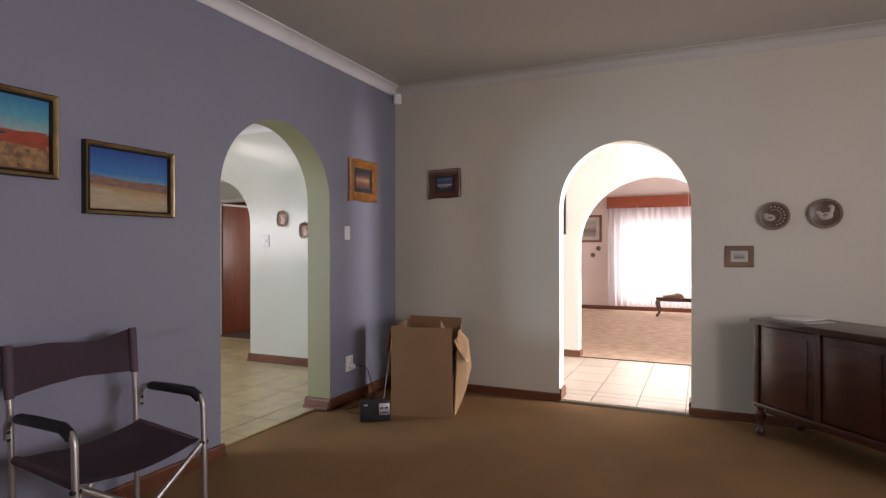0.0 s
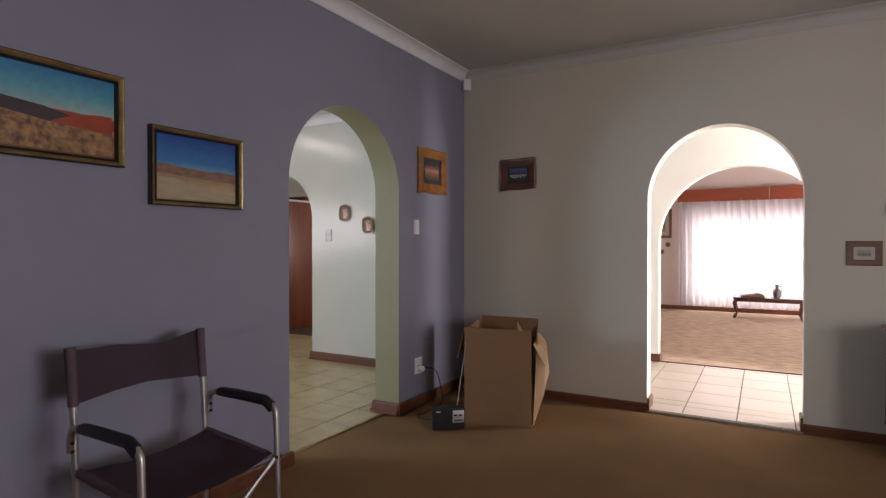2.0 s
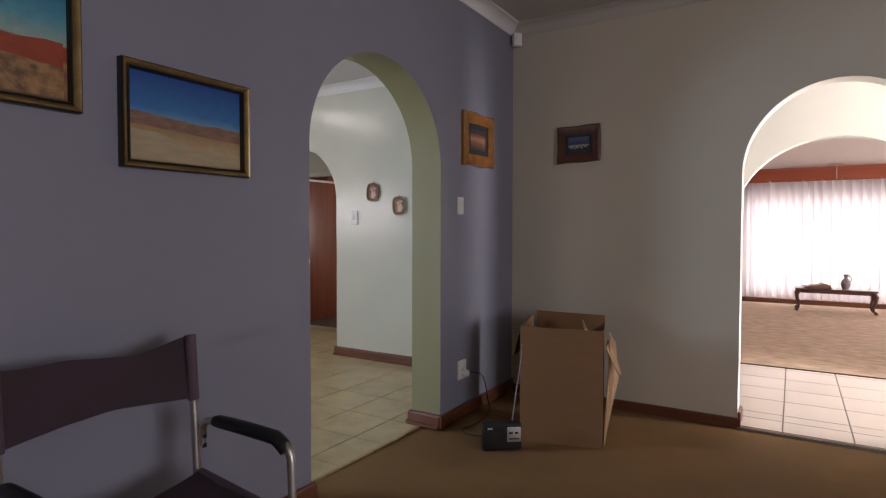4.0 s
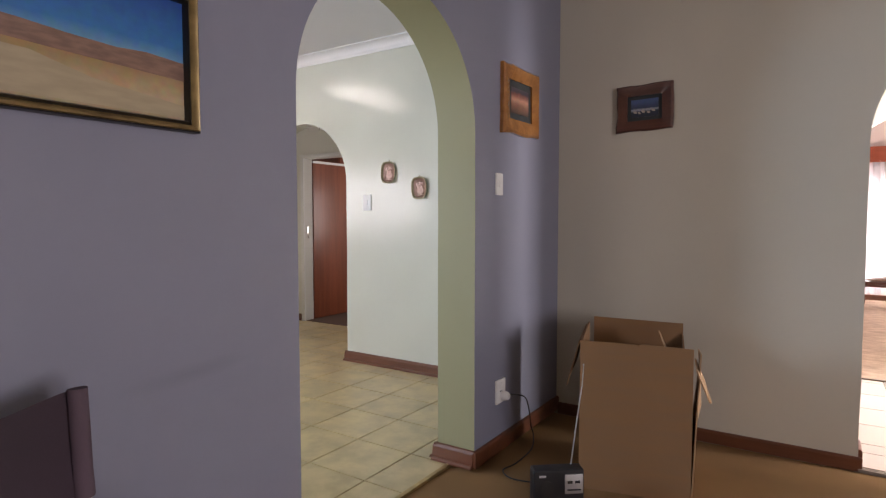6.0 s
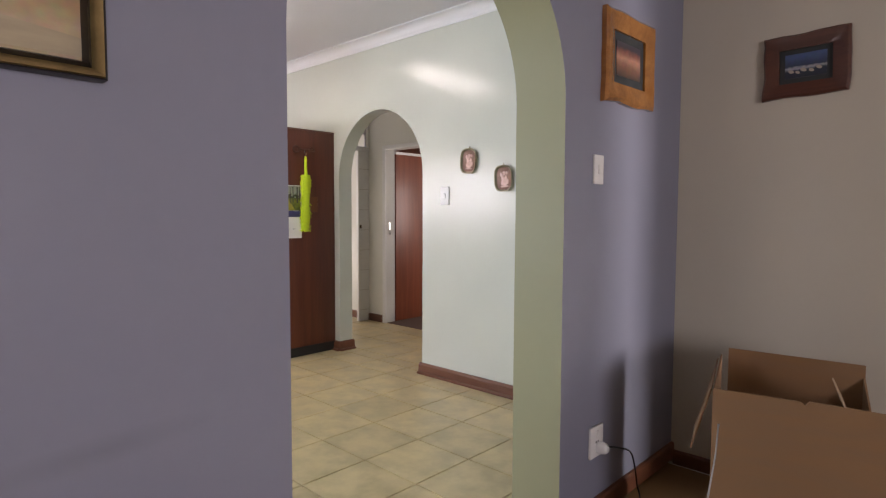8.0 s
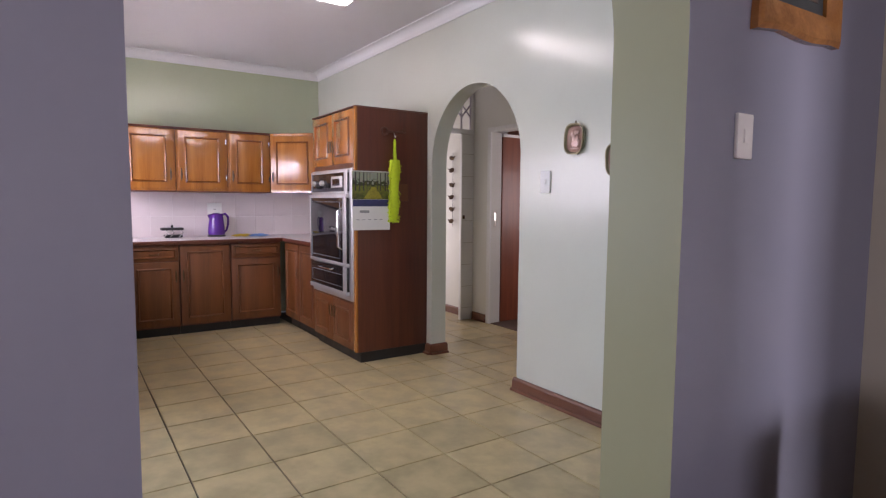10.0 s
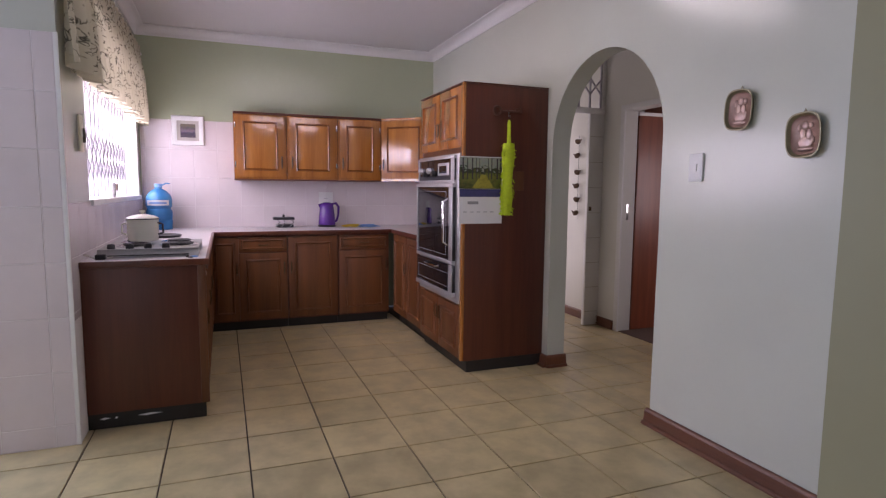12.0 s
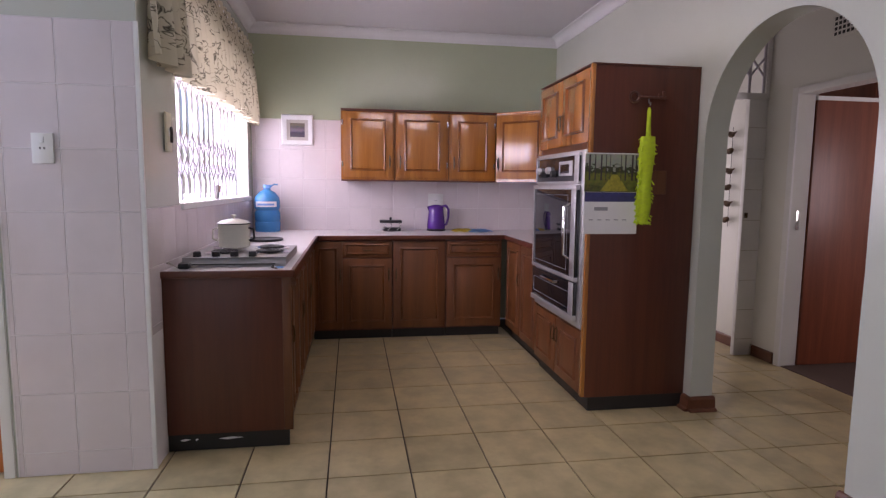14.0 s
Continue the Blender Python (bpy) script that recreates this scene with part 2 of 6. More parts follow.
M["ink"] = surface("grey_ink", (0.30, 0.30, 0.31), 0.8, 0.1, 10, 0.0)
M["indigo"] = surface("dark_indigo_print", (0.05, 0.05, 0.16), 0.6, 0.3, 30, 0.0)
M["plate_dark"] = surface("dark_brown_glaze", (0.10, 0.055, 0.04), 0.38, 0.35, 20, 0.1)
M["plate_rim"] = surface("grey_beige_glaze", (0.24, 0.19, 0.14), 0.38, 0.2, 25, 0.1)
M["plate_white"] = surface("white_glaze_motif", (0.42, 0.36, 0.29), 0.38, 0.12, 25, 0.1)
M["copper_dish"] = surface("hammered_copper", (0.20, 0.115, 0.085), 0.4, 0.3, 30, 0.5, 90, metal=0.6)
M["copper_relief"] = surface("polished_copper_relief", (0.55, 0.38, 0.33), 0.35, 0.25, 40, 0.4, 90, metal=0.5)
M["dish_rim"] = surface("olive_tin_rim", (0.26, 0.23, 0.14), 0.4, 0.2, 25, 0.2, metal=0.5)
M["stone_vase"] = surface("grey_ceramic", (0.22, 0.20, 0.20), 0.4, 0.3, 20, 0.2)
M["ornament_brown"] = surface("brown_felt_birds", (0.10, 0.06, 0.035), 0.9, 0.3, 30, 0.3)
M["cord"] = surface("black_rubber_cord", (0.01, 0.01, 0.01), 0.6, 0.1, 10, 0.0)
M["chain"] = surface("dark_steel_chain", (0.08, 0.07, 0.06), 0.4, 0.3, 30, 0.1, metal=0.9)
# white bars coloured grey-violet, holding the backlit shade they show before the window
M["trellis"] = surface("backlit_grey_trellis_enamel", (0.50, 0.48, 0.53), 0.5, 0.05, 10, 0.05)
M["outside_wall"] = surface("sunlit_pale_yard_wall", (0.78, 0.76, 0.72), 0.9, 0.05, 2, 0.1)


def translucent(name, color, mix=0.55, transparent=0.0, rough=0.9):
    """Thin cloth that lets light through."""
    m, t, b = nodes_of(name)
    n, l = t.nodes, t.links.new
    b.inputs["Base Color"].default_value, b.inputs["Roughness"].default_value = (*color, 1), rough
    tr, ms, out = n.new("ShaderNodeBsdfTranslucent"), n.new("ShaderNodeMixShader"), n["Material Output"]
    tr.inputs["Color"].default_value = (*color, 1)
    ms.inputs[0].default_value = mix
    l(b.outputs[0], ms.inputs[1]), l(tr.outputs[0], ms.inputs[2])
    last = ms
    if transparent:
        tp, m2 = n.new("ShaderNodeBsdfTransparent"), n.new("ShaderNodeMixShader")
        m2.inputs[0].default_value = transparent
        l(ms.outputs[0], m2.inputs[1]), l(tp.outputs[0], m2.inputs[2])
        last = m2
    l(last.outputs[0], out.inputs["Surface"])
    return m


M["sheer"] = translucent("white_sheer_curtain", (0.66, 0.63, 0.64), 0.5, 0.10)


def printed_cloth():
    """Cream valance cloth with dark sketchy prints."""
    m = translucent("cream_printed_cloth", (0.60, 0.55, 0.41), 0.2)
    t = m.node_tree
    n, l = t.nodes, t.links.new
    co, mp = n.new("ShaderNodeTexCoord"), n.new("ShaderNodeMapping")
    mp.inputs["Scale"].default_value = (1, 0.4, 1)
    l(co.outputs["Object"], mp.inputs["Vector"])
    w, k, r, r2, mul, mix = (n.new("ShaderNodeTexNoise"), n.new("ShaderNodeTexNoise"), n.new("ShaderNodeValToRGB"), n.new("ShaderNodeValToRGB"), n.new("ShaderNodeMath"), n.new("ShaderNodeMix"))
    w.inputs["Scale"].default_value, w.inputs["Detail"].default_value, w.inputs["Distortion"].default_value = 8.5, 2, 2.4
    k.inputs["Scale"].default_value, k.inputs["Detail"].default_value = 6, 1
    l(mp.outputs[0], w.inputs["Vector"]), l(mp.outputs[0], k.inputs["Vector"])
    for ramp, a, b, c in ((r, 0.46, 0.5, 0.54), (r2, 0.41, 0.46, 0.56)):
        ramp.color_ramp.elements[0].position, ramp.color_ramp.elements[0].color = a, (0, 0, 0, 1)
        ramp.color_ramp.elements[1].position, ramp.color_ramp.elements[1].color = b, (1, 1, 1, 1)
        if ramp is r:
            e = ramp.color_ramp.elements.new(c)
            e.color = (0, 0, 0, 1)
    l(w.outputs[0], r.inputs[0]), l(k.outputs[0], r2.inputs[0])
    mul.operation = "MULTIPLY"
    l(r.outputs[0], mul.inputs[0]), l(r2.outputs[0], mul.inputs[1])
    mix.data_type = "RGBA"
    mix.inputs[6].default_value, mix.inputs[7].default_value = (0.60, 0.55, 0.41, 1), (0.07, 0.06, 0.04, 1)
    l(mul.outputs[0], mix.inputs[0])
    l(mix.outputs[2], n["Principled BSDF"].inputs["Base Color"])
    for node in n:
        if node.type == "BSDF_TRANSLUCENT":
            l(mix.outputs[2], node.inputs["Color"])
    return m


M["print_cloth"] = printed_cloth()


def blue_bottle():
    m, t, b = nodes_of("blue_tinted_plastic")
    b.inputs["Base Color"].default_value = (0.06, 0.33, 0.72, 1)
    b.inputs["Roughness"].default_value, b.inputs["Transmission Weight"].default_value = 0.15, 0.4
    return m


M["blue_bottle"] = blue_bottle()


def landscape(name, bands, scale=5.0, wob=0.1):
    """A painted view: colours by height (0 to 1 of the canvas), edges made uneven by noise."""
    m, t, b = nodes_of(name)
    n, l = t.nodes, t.links.new
    co, sep, nz, ad, rp, fine, mx = (n.new("ShaderNodeTexCoord"), n.new("ShaderNodeSeparateXYZ"), n.new("ShaderNodeTexNoise"), n.new("ShaderNodeMath"),
                                     n.new("ShaderNodeValToRGB"), n.new("ShaderNodeTexNoise"), n.new("ShaderNodeMix"))
    l(co.outputs["Generated"], sep.inputs[0])
    l(co.outputs["Generated"], nz.inputs["Vector"]), l(co.outputs["Object"], fine.inputs["Vector"])
    nz.inputs["Scale"].default_value, nz.inputs["Detail"].default_value = scale, 3
    fine.inputs["Scale"].default_value, fine.inputs["Detail"].default_value = 40, 4
    ad.operation = "MULTIPLY_ADD"
    ad.inputs[1].default_value = wob
    l(nz.outputs[0], ad.inputs[0]), l(sep.outputs["Z"], ad.inputs[2])
    cr = rp.color_ramp
    cr.elements[0].position, cr.elements[0].color = bands[0][0] + wob / 2, (*bands[0][1], 1)
    cr.elements[1].position, cr.elements[1].color = bands[-1][0] + wob / 2, (*bands[-1][1], 1)
    for p, c in bands[1:-1]:
        cr.elements.new(p + wob / 2).color = (*c, 1)
    l(ad.outputs[0], rp.inputs[0])
    mx.data_type, mx.blend_type = "RGBA", "OVERLAY"
    mx.inputs[0].default_value = 0.3
    l(rp.outputs[0], mx.inputs[6]), l(fine.outputs["Color"], mx.inputs[7])
    hs = n.new("ShaderNodeHueSaturation")
    hs.inputs["Saturation"].default_value = 1.0
    l(mx.outputs[2], hs.inputs["Color"]), l(hs.outputs[0], b.inputs["Base Color"])
    b.inputs["Roughness"].default_value = 0.4
    return m


M["view_red_dune"] = landscape("red_dune_view", [(0.0, (0.10, 0.05, 0.035)), (0.16, (0.30, 0.16, 0.06)), (0.28, (0.16, 0.075, 0.04)), (0.36, (0.42, 0.22, 0.08)),
                                                (0.39, (0.26, 0.05, 0.025)), (0.50, (0.30, 0.06, 0.03)), (0.52, (0.30, 0.42, 0.38)), (0.7, (0.08, 0.33, 0.42)), (1.0, (0.03, 0.20, 0.36))], 2.2, 0.14)
M["view_desert"] = landscape("pale_desert_view", [(0.0, (0.36, 0.27, 0.16)), (0.2, (0.46, 0.35, 0.21)), (0.36, (0.33, 0.22, 0.10)), (0.42, (0.42, 0.22, 0.10)),
                                                 (0.44, (0.17, 0.36, 0.48)), (0.6, (0.03, 0.17, 0.42)), (1.0, (0.012, 0.07, 0.28))], 3.0, 0.07)
M["view_sunset"] = landscape("reddish_bush_print", [(0.0, (0.07, 0.05, 0.04)), (0.3, (0.22, 0.10, 0.06)), (0.55, (0.45, 0.24, 0.16)), (0.75, (0.20, 0.07, 0.05)), (1.0, (0.05, 0.04, 0.05))], 4, 0.3)
M["view_birds"] = landscape("dark_blue_shore_print", [(0.0, (0.015, 0.02, 0.035)), (0.3, (0.02, 0.03, 0.05)), (0.42, (0.35, 0.36, 0.38)), (0.5, (0.03, 0.045, 0.09)), (1.0, (0.06, 0.10, 0.22))], 7, 0.25)
M["view_forest"] = landscape("green_forest_photo", [(0.0, (0.05, 0.06, 0.012)), (0.2, (0.12, 0.13, 0.02)), (0.42, (0.17, 0.18, 0.025)), (0.55, (0.04, 0.05, 0.015)), (0.7, (0.10, 0.12, 0.05)), (0.82, (0.30, 0.33, 0.26)), (1.0, (0.05, 0.06, 0.03))], 10, 0.7)
M["view_cups"] = landscape("muted_cups_print", [(0.0, (0.10, 0.08, 0.10)), (0.3, (0.06, 0.05, 0.08)), (0.5, (0.20, 0.16, 0.20)), (0.7, (0.12, 0.10, 0.10)), (1.0, (0.16, 0.14, 0.10))], 6, 0.4)
M["view_grey"] = landscape("faded_grey_etching", [(0.0, (0.32, 0.29, 0.25)), (0.4, (0.18, 0.16, 0.14)), (0.6, (0.40, 0.36, 0.31)), (1.0, (0.36, 0.33, 0.29))], 8, 0.4)
M["mount_dark"] = surface("dark_mount", (0.03, 0.035, 0.035), 0.7, 0.1, 10, 0.0)
M["mount_pale"] = surface("pale_mount", (0.50, 0.47, 0.42), 0.8, 0.1, 10, 0.0)

# ---- mesh helpers ----
def linked(name, bm, mats, parent=None, smooth=False):
    bmesh.ops.recalc_face_normals(bm, faces=bm.faces)
    me = bpy.data.meshes.new(name)
    bm.to_mesh(me)
    bm.free()
    for m in mats if isinstance(mats, (list, tuple)) else [mats]:
        me.materials.append(m)
    if smooth:
        me.polygons.foreach_set("use_smooth", [True] * len(me.polygons))
        me.set_sharp_from_angle(angle=radians(35))
    ob = new(name, me)
    if parent:
        ob.parent = parent
    return ob


def part(name, bm, material, parent, label="", smooth=True):
    ob = linked(name, bm, material, parent, smooth)
    return tagged(ob, label)


def thing(name, label, category, m=None, group=""):
    ob = new(name)
    ob.empty_display_size = 0.1
    ob.matrix_basis = m or Matrix()
    return tagged(ob, label, category, group)


def box(bm, a, b, bevel=0.0, seg=2):
    a, b = Vector(a), Vector(b)
    r = bmesh.ops.create_cube(bm, size=1, matrix=Matrix.Translation((a + b) / 2) @ Matrix.Diagonal((*[max(abs(v), 1e-4) for v in (b - a)], 1)))
    vs = r["verts"]
    if bevel:
        es = list({e for v in vs for e in v.link_edges})
        bmesh.ops.bevel(bm, geom=es, offset=bevel, segments=seg, profile=0.6, affect="EDGES", clamp_overlap=True)
    return vs


def boxed(a, b, bevel=0.0, seg=2):
    bm = bmesh.new()
    box(bm, a, b, bevel, seg)
    return bm


def tube(bm, pts, r, n=10, closed=False):
    """A round bar swept along points; r may be one radius or one for each point."""
    pts = [Vector(p) for p in pts]
    rs = r if isinstance(r, (list, tuple)) else [r] * len(pts)
    rings, side = [], None
    for i, p in enumerate(pts):
        q0, q1 = pts[(i - 1) % len(pts)] if (closed or i) else p, pts[(i + 1) % len(pts)] if (closed or i + 1 < len(pts)) else p
        d = (q1 - q0).normalized()
        if side is None:
            side = d.orthogonal().normalized()
        side = (side - d * side.dot(d)).normalized()
        up = d.cross(side)
        rings.append([bm.verts.new(p + rs[i] * (math.cos(2 * math.pi * k / n) * side + math.sin(2 * math.pi * k / n) * up)) for k in range(n)])
    for i in range(len(rings) - (0 if closed else 1)):
        a, b = rings[i], rings[(i + 1) % len(rings)]
        for k in range(n):
            bm.faces.new((a[k], a[(k + 1) % n], b[(k + 1) % n], b[k]))
    if not closed:
        bm.faces.new(rings[0][::-1])
        bm.faces.new(rings[-1])
    return bm


def lathe(bm, prof, n=24, at=(0, 0, 0)):
    """Turns a profile of (radius, height) about the vertical."""
    at, rings = Vector(at), []
    for r, z in prof:
        if r < 1e-5:
            rings.append([bm.verts.new(at + Vector((0, 0, z)))])
        else:
            rings.append([bm.verts.new(at + Vector((r * math.cos(2 * math.pi * k / n), r * math.sin(2 * math.pi * k / n), z))) for k in range(n)])
    for a, b in zip(rings, rings[1:]):
        for k in range(n):
            if len(a) == 1 and len(b) == 1:
                continue
            if len(a) == 1:
                bm.faces.new((a[0], b[k], b[(k + 1) % n]))
            elif len(b) == 1:
                bm.faces.new((a[k], a[(k + 1) % n], b[0]))
            else:
                bm.faces.new((a[k], a[(k + 1) % n], b[(k + 1) % n], b[k]))
    return bm


def prism(bm, outline, thick, place):
    """Extrudes a closed 2D outline (u, v) by thick; place maps (u, v, w) to the world. Returns front, back and side faces."""
    f = [bm.verts.new(place(u, v, 0)) for u, v in outline]
    g = [bm.verts.new(place(u, v, thick)) for u, v in outline]
    front, back = bm.faces.new(f), bm.faces.new(g[::-1])
    sides = [bm.faces.new((f[i], g[i], g[(i + 1) % len(f)], f[(i + 1) % len(f)])) for i in range(len(f))]
    return front, back, sides


# ---- large structure ----
def arch_outline(u0, u1, top, a0, a1, spring, rise, wobble=0.004):
    """A wall from u0 to u1 with one round-headed opening down to the floor."""
    c, r = (a0 + a1) / 2, (a1 - a0) / 2
    pts = [(u0, 0), (a0, 0)]
    pts += [(a0 + wobble * noise.noise((a0, k * 0.7, 1)), spring * k / 8) for k in range(1, 8)]
    pts += [(c - r * math.cos(math.pi * k / 40), spring + rise * math.sin(math.pi * k / 40)) for k in range(41)]
    pts += [(a1 + wobble * noise.noise((a1, k * 0.7, 5)), spring * k / 8) for k in range(7, 0, -1)]
    return pts + [(a1, 0), (u1, 0), (u1, top), (u0, top)]


def arch_wall(name, outline, thick, place, mats, label):
    """mats: front, back and reveal."""
    bm = bmesh.new()
    front, back, sides = prism(bm, outline, thick, place)
    back.material_index = 1
    for s in sides:
        s.material_index = 2
    edges = [e for e in front.edges] + [e for e in back.edges]
    keep = [e for e in edges if all(0.001 < (v.co.z) < outline[-1][1] - 0.01 for v in e.verts)]
    bmesh.ops.bevel(bm, geom=keep, offset=0.012, segments=3, profile=0.5, affect="EDGES", clamp_overlap=True)
    ob = linked(name, bm, mats)
    me = ob.data
    me.polygons.foreach_set("use_smooth", [True] * len(me.polygons))
    me.set_sharp_from_angle(angle=radians(40))
    return tagged(ob, label, "wall", kind="structure")


def slab(name, a, b, material, label, category="wall"):
    return tagged(linked(name, boxed(a, b), material), label, category, kind="structure")


def holed_wall(name, axis, c0, c1, u0, u1, top, hole, material, label):
    """A wall between c0 and c1 across the axis with one rectangular hole (u, v, u, v)."""
    a0, v0, a1, v1 = hole
    bm = bmesh.new()
    for p, q, r, s in ((u0, 0, a0, top), (a1, 0, u1, top), (a0, 0, a1, v0), (a0, v1, a1, top)):
        if r - p > 0.001 and s - q > 0.001:
            box(bm, (c0, p, q) if axis == "x" else (p, c0, q), (c1, r, s) if axis == "x" else (r, c1, s))
    return tagged(linked(name, bm, material), label, "wall", kind="structure")


XB, XB2, YB, YK, YW, XK, XP, YH = -2.61, -2.83, 4.875, 5.085, 2.217, -8.20, -5.43, 6.82
AW0, AW1, AN0, AN1, AK0, AK1 = 2.635, 3.788, -0.985, 0.062, -5.742, -4.665
FL = -0.025          # the worn floor dips a little towards the hall
CL, CK, CF = 2.88, 2.73, 2.88          # ceilings: living room, kitchen and hall, far room

# walls of the living room
arch_wall("wall_west", arch_outline(-2.75, YK, CL, AW0, AW1, 1.68, 0.545), XB - XB2, lambda u, v, w: (XB - w, u, v),
          (M["blue_wall"], M["kitchen_wall"], M["shaded_green_wall"]), "blue-grey plastered living room wall with a round arch to the kitchen")
arch_wall("wall_north", arch_outline(XB, 3.6, CL, AN0, AN1, 1.645, 0.552), 0.155, lambda u, v, w: (u, YB + w, v),
          (M["white_wall"], M["hall_wall"], M["hall_wall"]), "off-white plastered living room wall with a round arch to the hall")
holed_wall("wall_east", "x", 3.4, 3.6, -2.75, YB, CL, (0.1, 0.9, 1.9, 2.2), M["white_wall"], "off-white living room wall with a window opening")
slab("wall_south", (XB, -2.75, 0), (3.4, -2.6, CL), M["white_wall"], "off-white living room wall")
# walls of the kitchen
arch_wall("wall_kitchen_north", arch_outline(XK, XB2, CK, AK0, AK1, 1.58, 0.55), 0.14, lambda u, v, w: (u, YK + w, v),
          (M["kitchen_wall"], M["hall_wall"], M["kitchen_wall"]), "pale green glossy kitchen wall with a round arch to the passage")
slab("wall_kitchen_west", (XK - 0.2, 1.9, 0), (XK, YK + 0.14, CK), M["green_wall"], "pale green kitchen wall above white tiles")
holed_wall("wall_passage_west", "x", XK - 0.2, XK, YK + 0.14, 6.45, CK, (5.31, 0, 5.98, 2.05), M["hall_wall"], "cream passage wall with a doorway")
holed_wall("wall_window", "y", 1.90, YW, XK, XP - 0.22, CK, (-8.02, 1.20, -5.95, 2.2), M["kitchen_wall"], "pale green kitchen wall with a wide window")
holed_wall("wall_back_door", "x", XP - 0.22, XP, -0.85, YW, CK, (0.75, 0, 1.615, 2.06), M["kitchen_wall"], "tiled kitchen wall beside the back door")
# the opening is made up, only to let the south fill light in
holed_wall("wall_kitchen_south", "y", -0.85, -0.7, XP, XB2, CK, (-5.0, 0.9, -3.4, 2.1), M["kitchen_wall"], "pale green kitchen wall with an added unseen opening for fill light")
# hall, passage and far room
arch_wall("wall_hall_north", arch_outline(-4.2, 3.6, CK, -1.20, 0.42, 1.325, 0.79), 0.15, lambda u, v, w: (u, YH + w, v),
          (M["hall_wall"], M["far_wall"], M["hall_wall"]), "cream hall wall with a wide round arch to the lounge")
holed_wall("wall_hall_east", "x", 3.4, 3.6, 5.03, YH, CK, (5.4, 0, 6.4, 2.1), M["hall_wall"], "cream hall wall with a doorway")
holed_wall("wall_passage_north", "y", 6.25, 6.37, XK, -4.2, CK, (-6.43, 0, -5.63, 2.0), M["hall_wall"], "cream passage wall with a bedroom door")
# added, unseen: stops the strong hall light from running down the passage
slab("wall_light_block", (-3.3, YK + 0.14, 0), (-3.18, YH, CK), M["hall_wall"], "unseen cream wall added to keep hall light out of the passage")
slab("wall_passage_return", (-4.2, 6.25, 0), (-4.08, YH, CK), M["hall_wall"], "cream passage wall")
slab("wall_bedroom_north", (-7.6, 8.6, 0), (-4.2, 8.75, CK), M["hall_wall"], "bedroom wall")
slab("wall_bedroom_west", (-7.6, 6.37, 0), (-7.45, 8.6, CK), M["hall_wall"], "bedroom wall")
# made-up opening in front of the bedroom fill lamp
holed_wall("wall_bedroom_east", "x", -4.2, -4.08, YH, 8.75, CK, (7.2, 0.95, 8.2, 2.05), M["hall_wall"], "bedroom wall with an added unseen opening for fill light")
holed_wall("wall_lounge_north", "y", 12.3, 12.5, -3.6, 3.6, CF, (-1.45, 0.22, 2.0, 1.85), M["far_wall"], "pale pink lounge wall with a wide window")
slab("wall_lounge_west", (-3.75, YH + 0.15, 0), (-3.6, 12.5, CF), M["far_wall"], "pale pink lounge wall")
# opening added out of view for the lounge fill lamp
holed_wall("wall_lounge_east", "x", 3.6, 3.75, YH + 0.15, 12.5, CF, (8.2, 0.8, 10.6, 2.1), M["far_wall"], "pale pink lounge wall with an added unseen opening for fill light")
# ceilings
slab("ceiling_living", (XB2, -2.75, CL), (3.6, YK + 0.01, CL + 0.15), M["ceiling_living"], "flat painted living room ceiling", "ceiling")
slab("ceiling_kitchen", (XK - 0.2, -0.85, CK), (XB2 - 0.003, YK + 0.14, CK + 0.15), M["ceiling"], "flat white kitchen ceiling", "ceiling")
slab("ceiling_hall", (XK - 0.2, YK + 0.143, CK), (3.75, 8.75, CK + 0.09), M["ceiling"], "flat white hall ceiling", "ceiling")
slab("ceiling_lounge", (-3.75, YH + 0.15, CF), (3.75, 12.5, CF + 0.15), M["ceiling"], "flat white lounge ceiling", "ceiling")
# floors
bm = bmesh.new()
prism(bm, [(-2.75, -0.12), (4.85, -0.12), (4.85, FL), (2.7, 0.0), (-2.75, 0.0)], 6.335, lambda u, v, t: (-2.735 + t, u, v))
tagged(linked("floor_living", bm, M["carpet"]), "golden brown fitted carpet", "floor", kind="structure")
kitchen_floor = slab("floor_kitchen", (XK, -0.85, -0.12), (-2.74, 5.10, -0.008), M["grout"], "beige ceramic floor tiles with dark joints", "floor")
hall_floor = slab("floor_hall", (XK, 5.10, -0.12), (3.6, YH + 0.02, -0.008), M["grout_hall"], "beige ceramic floor tiles in the hall", "floor")
slab("floor_hall_threshold", (AN0, 4.85, -0.12), (AN1, 5.10, -0.008), M["grout_hall"], "tiled threshold under the arch", "floor")
slab("floor_lounge", (-3.6, YH + 0.025, -0.12), (3.6, 12.3, 0.004), M["far_carpet"], "beige sculpted carpet", "floor")
slab("floor_bedroom", (-7.45, 6.26, -0.10), (-4.2, 8.6, 0.006), M["dark_carpet"], "dark brown bedroom carpet", "floor")
tagged(linked("ground", boxed((-400, -400, -0.4), (400, 400, -0.13)), M["ground"]), "pale paved yard around the house", "ground", kind="structure")

